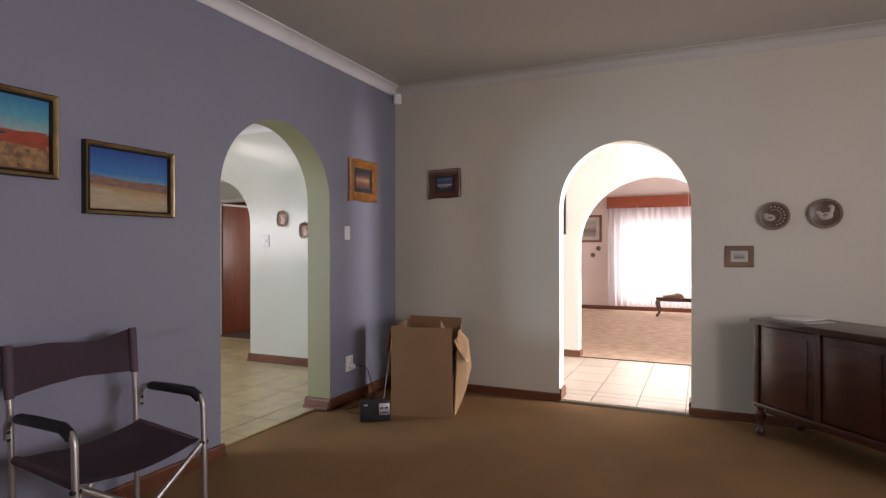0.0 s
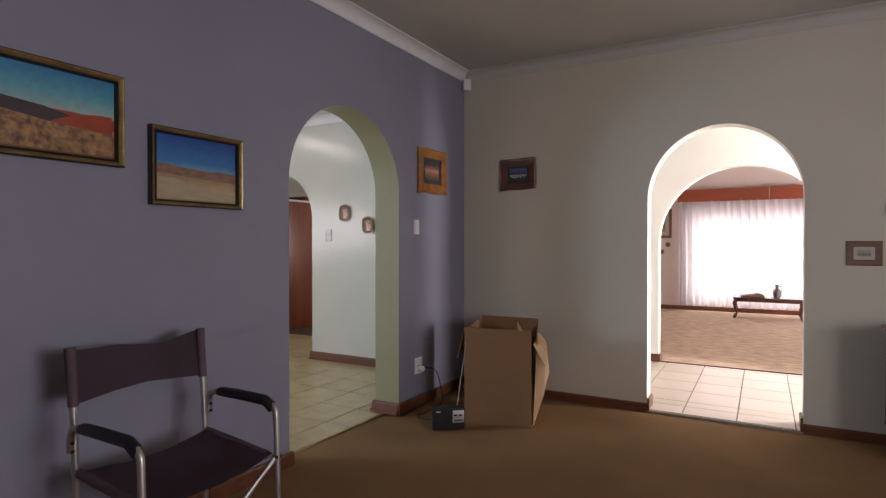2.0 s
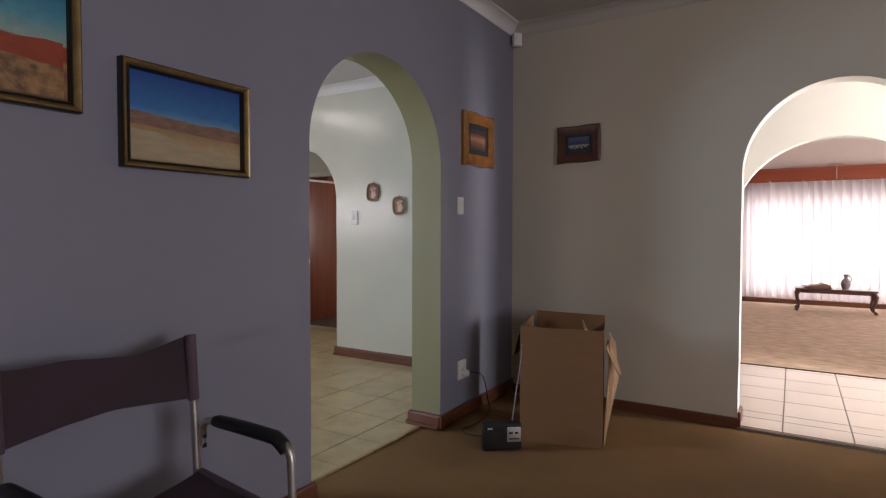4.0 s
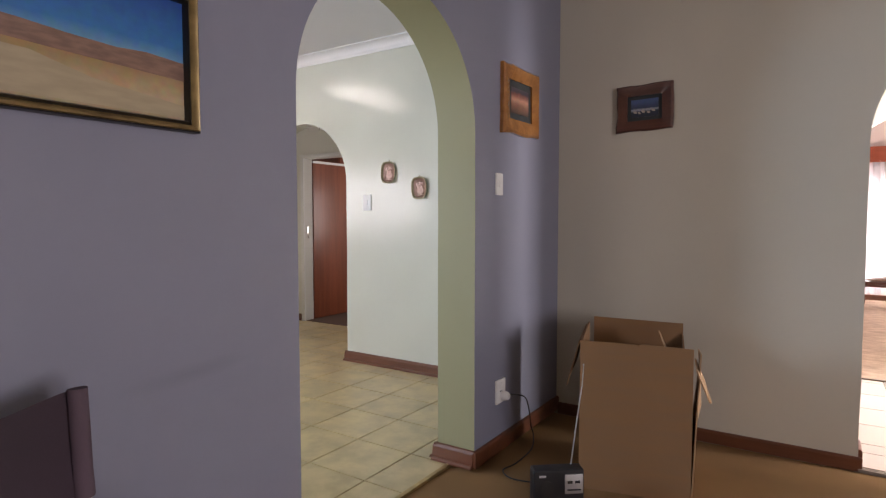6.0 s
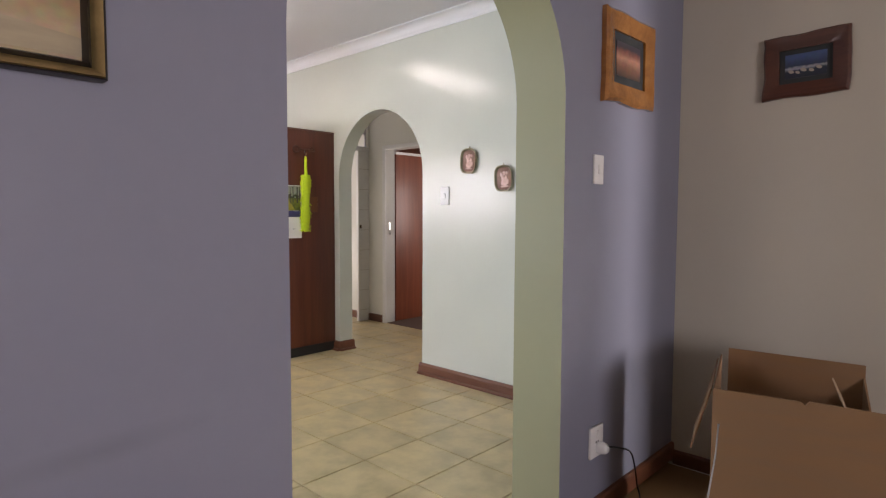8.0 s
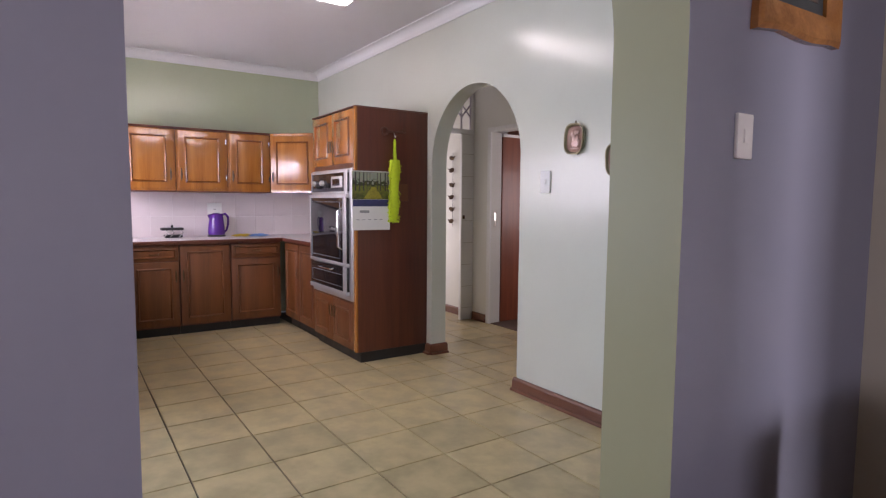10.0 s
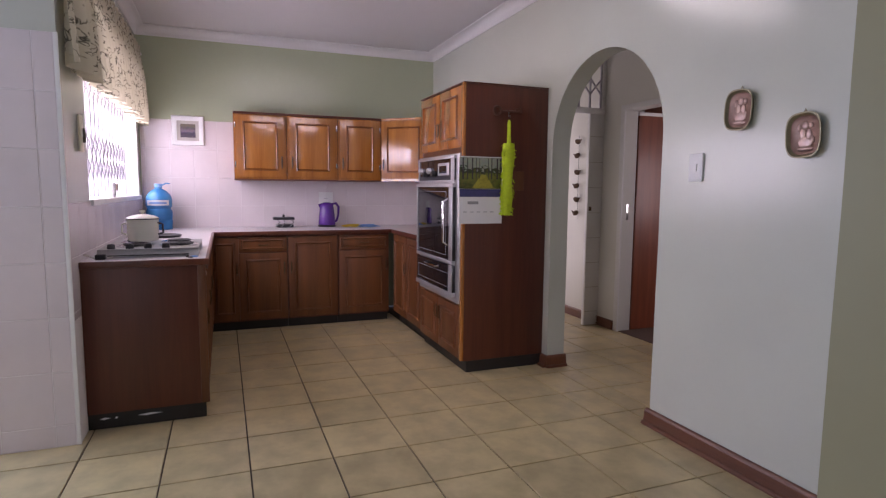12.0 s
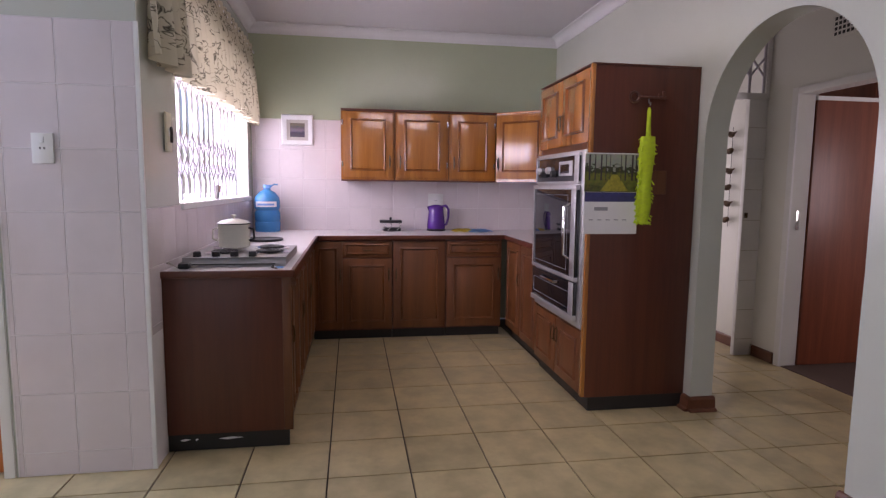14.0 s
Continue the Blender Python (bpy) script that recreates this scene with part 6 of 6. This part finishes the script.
def tin_dish(x, z, w, h, rot):
    """A rounded square relief dish hung on the wall."""
    ob = thing("relief_dish", "rounded copper relief dish with an olive rim", "dish", on_wall("-y", x, YK, z) @ pose(0, 0, 0, 0, rot, 0), "relief dishes on the kitchen wall")
    def ring(sx, sz, d, n=32):
        out = []
        for k in range(n):
            a = 2 * math.pi * k / n
            c, s = math.cos(a), math.sin(a)
            f = (abs(c) ** 3.2 + abs(s) ** 3.2) ** (-1 / 3.2)
            out.append((sx * f * c, -d, sz * f * s))
        return out
    def skin(specs, cap):
        bm = bmesh.new()
        rs = [[bm.verts.new(p) for p in ring(*q)] for q in specs]
        for a, b in zip(rs, rs[1:]):
            for k in range(32):
                bm.faces.new((a[k], a[(k + 1) % 32], b[(k + 1) % 32], b[k]))
        if cap:
            bm.faces.new(rs[-1])
        return bm
    part("rim", skin([(w * 0.42, h * 0.42, 0.002), (w * 0.5, h * 0.5, 0.024), (w * 0.5, h * 0.5, 0.028), (w * 0.47, h * 0.47, 0.028), (w * 0.41, h * 0.42, 0.014)], False), M["dish_rim"], ob)
    part("well", skin([(w * 0.42, h * 0.43, 0.015), (w * 0.36, h * 0.37, 0.010)], True), M["copper_dish"], ob)
    bm = bmesh.new()
    for cx, cz, rx, rz in ((0, -0.16, 0.2, 0.14), (-0.08, 0.02, 0.09, 0.14), (0.10, 0.0, 0.08, 0.13), (0, 0.2, 0.09, 0.09), (0.16, 0.2, 0.07, 0.07), (-0.17, 0.16, 0.06, 0.09), (0, -0.3, 0.24, 0.04), (0.2, -0.12, 0.05, 0.1)):
        bmesh.ops.create_uvsphere(bm, u_segments=10, v_segments=6, radius=1, matrix=Matrix.Translation((cx * w, -0.011, cz * h)) @ Matrix.Diagonal((rx * w, 0.006, rz * h, 1)))
    part("relief", bm, M["copper_relief"], ob)
    part("hanger", tube(bmesh.new(), [(-0.006, -0.012, h * 0.5), (0, -0.012, h * 0.5 + 0.014), (0.006, -0.012, h * 0.5)], 0.0025, 6), M["dish_rim"], ob)


tin_dish(-4.178, 1.641, 0.145, 0.18, 3)
tin_dish(-3.863, 1.505, 0.148, 0.18, -3)

M["tube_glow"] = surface("lit_fluorescent_diffuser", (0.8, 0.8, 0.8), 0.5, 0.02, 5, 0.0)
glow = M["tube_glow"].node_tree.nodes["Principled BSDF"]
glow.inputs["Emission Color"].default_value, glow.inputs["Emission Strength"].default_value = (1.0, 0.97, 0.9, 1), 24.0
lamp = thing("ceiling_light", "white fluorescent kitchen ceiling light, switched on", "ceiling light", pose(-5.62, 3.70, CK, 0, 0, 90))
part("batten", boxed((-0.62, -0.05, -0.035), (0.62, 0.05, -0.001), 0.004), M["white_paint"], lamp)
part("diffuser", boxed((-0.60, -0.06, -0.075), (0.60, 0.06, -0.0355), 0.016, 3), M["tube_glow"], lamp, "lit white diffuser")
for x in (-0.605, 0.605):
    part("end_cap", boxed((x - 0.008, -0.064, -0.079), (x + 0.008, 0.064, -0.034), 0.006), M["white_plastic"], lamp)

# ---- kitchen window, valance, back door ----
kw = tagged(linked("window_kitchen", bmesh.new(), M["white_paint"]), "white steel kitchen window with an expanding trellis gate", "window", kind="structure")
WX0, WX1, WZ0, WZ1 = -8.02, -5.95, 1.20, 2.20
for a, b in (((WX0, 1.95, WZ0), (WX1, 1.985, WZ0 + 0.035)), ((WX0, 1.95, WZ1 - 0.035), (WX1, 1.985, WZ1)), ((WX0, 1.95, WZ0 + 0.035), (WX0 + 0.035, 1.985, WZ1 - 0.035)), ((WX1 - 0.035, 1.95, WZ0 + 0.035), (WX1, 1.985, WZ1 - 0.035)),
             ((-7.345, 1.95, WZ0 + 0.035), (-7.315, 1.985, WZ1 - 0.035)), ((-6.655, 1.95, WZ0 + 0.035), (-6.625, 1.985, WZ1 - 0.035))):
    part("window_frame", boxed(a, b, 0.003), M["white_paint"], kw)
part("window_sill", boxed((WX0 + 0.001, 1.99, WZ0 - 0.03), (WX1 - 0.001, YW + 0.022, WZ0 + 0.004), 0.004), M["white_paint"], kw)


def trellis(parent, x0, x1, z0, z1, y, pitch, along=True, origin=None):
    """An expanding security gate: upright pairs joined by crossed links."""
    n = max(2, round(abs(x1 - x0) / pitch))
    shared = {}
    def bar(key, p, q, r, name):
        a = place(p)
        if key not in shared:
            shared[key] = tube(bmesh.new(), [Vector((0, 0, 0)), place(q) - a], r, 6)
            me = bpy.data.meshes.new(name)
            shared[key].to_mesh(me)
            shared[key].free()
            me.materials.append(M["trellis"])
            shared[key] = me
        ob = new(name, shared[key])
        ob.parent, ob.location = parent, a
    place = (lambda p: Vector((p[0], y, p[1]))) if along else (lambda p: Vector((y, p[0], p[1])))
    st = (x1 - x0) / n
    for i in range(n + 1):
        bar("u", (x0 + st * i, z0), (x0 + st * i, z1), 0.011, "upright")
    levels = origin or (z0 + 0.13, z0 + 0.28, z1 - 0.34)
    for i in range(n):
        for z in levels:
            bar("a", (x0 + st * i, z), (x0 + st * (i + 1), z + 0.14), 0.0085, "link")
            bar("b", (x0 + st * i, z + 0.14), (x0 + st * (i + 1), z), 0.0085, "link")


trellis(kw, WX0 + 0.03, WX1 - 0.02, WZ0 + 0.006, WZ1 - 0.01, 2.11, 0.135)
brush = thing("nail_brush", "small dark brush leaning on the window sill", "brush", pose(-6.92, 2.19, WZ0 + 0.004, 0, -14, 0))
part("body", boxed((-0.018, -0.012, 0.0), (0.018, 0.012, 0.10), 0.006), M["stone_vase"], brush)
part("bristles", boxed((-0.014, 0.012, 0.05), (0.014, 0.022, 0.095), 0.003), M["frame_grey_wood"], brush)


def valance():
    ob = thing("valance", "cream printed cotton valance gathered above the kitchen window", "valance")
    bm = bmesh.new()
    x0, x1, n = -8.14, -5.46, 280
    vs = []
    for f in (0, 0.06, 0.10, 0.14, 0.4, 0.7, 1.0):
        row = []
        for i in range(n + 1):
            x = x0 + (x1 - x0) * i / n
            ph = x * 2 * math.pi / 0.125 + 2.2 * noise.noise((x * 2.0, 3, 0))
            amp = 0.012 if f < 0.15 else 0.024 + 0.032 * f
            edge = min(1, (x - x0) / 0.1, (x1 - x) / 0.05)
            row.append(bm.verts.new((x, 2.27 + 0.012 * f + amp * math.sin(ph) - (0.05 * (1 - edge)), 2.50 - f * 0.65 + (0.02 * math.sin(ph * 0.5 + 1) + 0.012 * noise.noise((x * 6, 1, 2))) * (f == 1))))
        vs.append(row)
    for a, b in zip(vs, vs[1:]):
        for i in range(n):
            bm.faces.new((a[i], a[i + 1], b[i + 1], b[i]))
    part("cloth", bm, M["print_cloth"], ob)
    part("rail", tube(bmesh.new(), [(-8.16, 2.265, 2.465), (-5.45, 2.265, 2.465)], 0.008, 8), M["white_paint"], ob)
    for x in (-8.1, -6.8, -5.48):
        part("bracket", boxed((x - 0.008, YW + 0.001, 2.455), (x + 0.008, 2.263, 2.475)), M["white_paint"], ob)


valance()
ks = wall_switch("+y", -5.757, YW + 0.008, 1.555, 0.085, 0.19, "cream switch plate with a dark key hanging on it", "switch plate", M["cream_plastic"])
part("key", boxed((-0.004, -0.028, -0.05), (0.004, -0.014, 0.02), 0.002), M["chain"], ks)
part("key_bow", tube(bmesh.new(), [(0.012 * math.cos(a), -0.021, 0.012 + 0.012 * math.sin(a)) for a in [2 * math.pi * k / 12 for k in range(12)]], 0.004, 6, True), M["chain"], ks)
wall_socket("+x", XP + 0.008, 1.833, 1.448, 0.085, 0.127, False)

bd = tagged(linked("door_back", bmesh.new(), M["white_paint"]), "orange stable door, upper half open, in a white frame", "door", kind="structure")
for a, b in (((XP - 0.20, 1.59, 0), (XP + 0.012, 1.635, 2.06)), ((XP - 0.20, 0.73, 0), (XP + 0.012, 0.775, 2.06)), ((XP - 0.20, 0.775, 2.02), (XP + 0.012, 1.59, 2.065))):
    part("door_frame", boxed(a, b, 0.004), M["white_paint"], bd)
lf = part("door_leaf", boxed((XP - 0.075, 0.78, 0.01), (XP - 0.035, 1.585, 0.93), 0.003), M["orange_door"], bd, "orange varnished lower half of a stable door")
part("lock_plate", boxed((XP - 0.034, 1.51, 0.78), (XP - 0.026, 1.56, 0.90), 0.002), M["chrome"], lf)
chain = thing("door_chain", "dark steel security chain hanging at the back door", "chain", pose(XP + 0.022, 1.619, 0))
for k in range(14):
    z = 1.075 - k * 0.0155
    bm = tube(bmesh.new(), [((0.005 if k % 2 else 0.0) * math.cos(a), (0.0 if k % 2 else 0.005) * math.cos(a), z + 0.010 * math.sin(a)) for a in [2 * math.pi * i / 10 for i in range(10)]], 0.002, 5, True)
    part("link", bm, M["chain"], chain)
part("mount", boxed((-0.009, -0.012, 1.08), (0.004, 0.012, 1.14), 0.002), M["chain"], chain)

# ---- passage seen through the kitchen arch ----
pd = tagged(linked("door_bedroom", bmesh.new(), M["white_paint"]), "open red-brown bedroom door in a white frame", "door", kind="structure")
for a, b in (((-6.485, 6.235, 0), (-6.43, 6.38, 2.03)), ((-5.63, 6.235, 0), (-5.575, 6.38, 2.03)), ((-6.43, 6.235, 1.985), (-5.63, 6.38, 2.03))):
    part("door_frame", boxed(a, b, 0.004), M["white_paint"], pd)
lf = part("door_leaf", boxed((-6.455, 6.385, 0.012), (-6.415, 7.17, 1.945), 0.002), M["door_wood"], pd, "red-brown door leaf")
part("top_edge", boxed((-6.456, 6.385, 1.9455), (-6.413, 7.17, 1.975), 0.002), M["white_paint"], lf)
part("strike_plate", boxed((-6.429, 6.29, 1.02), (-6.424, 6.315, 1.16), 0.001), M["chrome"], pd)
part("door_handle", tube(bmesh.new(), [(-6.41, 7.1, 1.06), (-6.36, 7.1, 1.06), (-6.355, 6.99, 1.055)], 0.010, 8), M["bronze"], lf)
part("lock_plate", boxed((-6.414, 7.075, 0.96), (-6.408, 7.125, 1.15), 0.002), M["bronze"], lf)
ward = thing("wardrobe", "tall red-brown bedroom wardrobe behind the door", "wardrobe", pose(-7.44, 7.3, 0.006))
part("body", boxed((0, 0, 0.06), (0.58, 1.25, 2.45), 0.004), M["door_wood"], ward)
part("plinth", boxed((0, 0.02, 0), (0.55, 1.23, 0.06)), M["kick"], ward)
for y in (0.01, 0.63):
    part("door", boxed((0.58, y, 0.08), (0.60, y + 0.61, 2.43), 0.003), M["door_wood"], ward)

gate = tagged(linked("door_passage", bmesh.new(), M["white_paint"]), "white passage doorway with a trellis fanlight", "door", kind="structure")
part("lintel", boxed((-6.78, YK + 0.141, 1.985), (-6.73, 6.249, 2.035), 0.004), M["white_paint"], gate)
nib = part("side_panel", boxed((-6.78, 6.095, 0.001), (-6.74, 6.249, 1.984), 0.002), M["white_paint"], gate)
for k in range(8):
    part("panel_line", boxed((-6.7398, 6.1, 0.13 + 0.235 * k), (-6.738, 6.245, 0.134 + 0.235 * k)), M["mount_pale"], nib)
part("lock", boxed((-6.74, 6.11, 1.09), (-6.733, 6.135, 1.13), 0.002), M["bronze"], nib)
part("fanlight_frame", boxed((-6.78, 6.215, 2.036), (-6.73, 6.249, 2.775), 0.003), M["white_paint"], gate)
part("fanlight_frame", boxed((-6.78, YK + 0.141, 2.74), (-6.73, 6.214, 2.775), 0.003), M["white_paint"], gate)
trellis(gate, 5.26, 6.21, 2.036, 2.74, -6.755, 0.115, False, (2.16, 2.42))
orn = thing("hanging_ornament", "string of small brown birds hanging on the passage wall", "ornament", pose(-7.11, 6.235, 0))
part("string", tube(bmesh.new(), [(0, 0, 1.82), (0.002, 0, 1.0)], 0.002, 5), M["cord"], orn)
for k in range(6):
    z = 1.76 - 0.135 * k - (0.03 if k > 1 else 0)
    bm = bmesh.new()
    bmesh.ops.create_uvsphere(bm, u_segments=12, v_segments=8, radius=1, matrix=pose(0, -0.018, z, 0, 20 * (-1) ** k, 0) @ Matrix.Diagonal((0.042, 0.02, 0.024, 1)))
    bmesh.ops.create_cone(bm, cap_ends=True, segments=8, radius1=0.014, radius2=0.002, depth=0.05, matrix=pose(0.05 * (-1) ** k, -0.018, z + 0.012, 0, 70 * (-1) ** k, 0))
    part("bird", bm, M["ornament_brown"], orn)
vent = thing("air_vent", "small cream perforated air vent high on the passage wall", "vent", on_wall("-y", -6.07, 6.25, 2.37))
part("plate", boxed((-0.11, -0.010, -0.075), (0.11, -0.001, 0.075), 0.003), M["hall_wall"], vent)
for i in range(6):
    for j in range(4):
        part("vent_hole", boxed((-0.092 + 0.032 * i, -0.0115, -0.058 + 0.032 * j), (-0.072 + 0.032 * i, -0.0095, -0.038 + 0.032 * j)), M["black_plastic"], vent)

yard = tagged(linked("backdrop_yard_wall", boxed((-12, -1.6, -0.13), (-5.9, -1.4, 2.2)), M["outside_wall"]), "pale sunlit yard wall outside the kitchen", "wall", kind="structure")

# ---- tiles ----
def tile_mesh(name, w, d, h, material, bev=0.004):
    bm = boxed((-w / 2, -d / 2, -h), (w / 2, d / 2, 0), 0.0)
    bmesh.ops.bevel(bm, geom=[e for e in bm.edges if all(v.co.z > -h / 2 for v in e.verts)], offset=bev, segments=1, affect="EDGES")
    bmesh.ops.delete(bm, geom=[f for f in bm.faces if f.normal.z < -0.9], context="FACES")
    me = bpy.data.meshes.new(name)
    bm.to_mesh(me)
    bm.free()
    me.materials.append(material)
    return me


P, GX, GY = 0.375, -5.23, 2.999
meshes = {}


def floor_tile(parent, x0, y0, x1, y1, material):
    key = (round(x1 - x0, 3), round(y1 - y0, 3), material.name)
    if key not in meshes:
        meshes[key] = tile_mesh("floor_tile", x1 - x0 - 0.0075, y1 - y0 - 0.0075, 0.012, material, 0.0012)
    ob = new("tile", meshes[key])
    ob.parent = parent
    ob.location = ((x0 + x1) / 2, (y0 + y1) / 2, 0.0)


def lay(parent, xa, ya, xb, yb, skip=lambda x, y: False, material=M["tile"]):
    for i in range(math.floor((xa - GX) / P), math.ceil((xb - GX) / P)):
        for j in range(math.floor((ya - GY) / P), math.ceil((yb - GY) / P)):
            x0, y0, x1, y1 = max(xa, GX + i * P), max(ya, GY + j * P), min(xb, GX + (i + 1) * P), min(yb, GY + (j + 1) * P)
            if x1 - x0 > 0.02 and y1 - y0 > 0.02 and not skip((x0 + x1) / 2, (y0 + y1) / 2):
                floor_tile(parent, x0, y0, x1, y1, material)


lay(kitchen_floor, XK, -0.7, -2.745, 5.10, lambda x, y: (x < -5.45 and y < 2.1) or (x < -5.8 and y < 2.55) or x < -7.75 or (x < -5.9 and y > 4.6 and y < 5.05) or (x > -2.84 and not 2.6 < y < 3.8))
lay(hall_floor, -7.7, 5.10, -3.3, YH + 0.012, lambda x, y: x < -4.0 and y > 6.35)
lay(hall_floor, -3.18, 5.10, 2.0, YH + 0.012, material=M["tile_hall"])
lay(bpy.data.objects["floor_hall_threshold"], AN0, 4.855, AN1, 5.10, material=M["tile_hall"])

TW, TH = 0.207, 0.268
wall_meshes = {}


def wall_tiles(wall, facing, c, u0, u1, v0, v1, start, tw=TW):
    """Glazed tiles over a stretch of wall, from v1 down; facing is the way out of the wall."""
    u = start
    while u > u0:
        u -= tw
    while u < u1:
        v = v1
        while v > v0 + 0.02:
            a0, a1, b0, b1 = max(u, u0), min(u + tw, u1), max(v - TH, v0), v
            if a1 - a0 > 0.02:
                key = (round(a1 - a0, 3), round(b1 - b0, 3))
                if key not in wall_meshes:
                    wall_meshes[key] = tile_mesh("wall_tile", key[0] - 0.003, key[1] - 0.003, 0.006, M["wall_tile"], 0.002)
                ob = new("tile", wall_meshes[key])
                ob.parent = wall
                m = (a0 + a1) / 2, (b0 + b1) / 2
                ob.matrix_basis = (pose(c + 0.007, m[0], m[1], 90, 0, 90) if facing == "+x" else pose(m[0], c + 0.007, m[1], 90, 0, 180))
            v -= TH
        u += tw


def grout_sheet(name, a, b):
    return slab(name, a, b, M["wall_grout"], "white grouted wall tiling", "wall tiling")


far_tiles = grout_sheet("wall_tiling_far", (XK + 0.0005, YW + 0.006, 0.86), (XK + 0.005, YK - 0.002, 1.905))
win_tiles = grout_sheet("wall_tiling_window", (XK + 0.006, YW + 0.0005, 0.001), (XP - 0.001, YW + 0.005, 1.195))
pier_tiles = grout_sheet("wall_tiling_pier", (XP + 0.0005, 1.645, 0.001), (XP + 0.005, YW - 0.001, 1.985))
wall_tiles(far_tiles, "+x", XK, YW + 0.012, YK - 0.01, 0.86, 1.905, 3.088)
wall_tiles(win_tiles, "+y", YW, XK + 0.014, XP - 0.004, 0.62, 1.195, -5.43)
wall_tiles(pier_tiles, "+x", XP, 1.65, YW - 0.012, 0.002, 1.985, 1.897, 0.223)
tagged(linked("trim_tile_corner", boxed((XP - 0.002, YW - 0.010, 0.001), (XP + 0.009, YW + 0.008, 1.987), 0.003), M["white_plastic"]), "white plastic corner strip of the tiles", "trim", kind="structure")
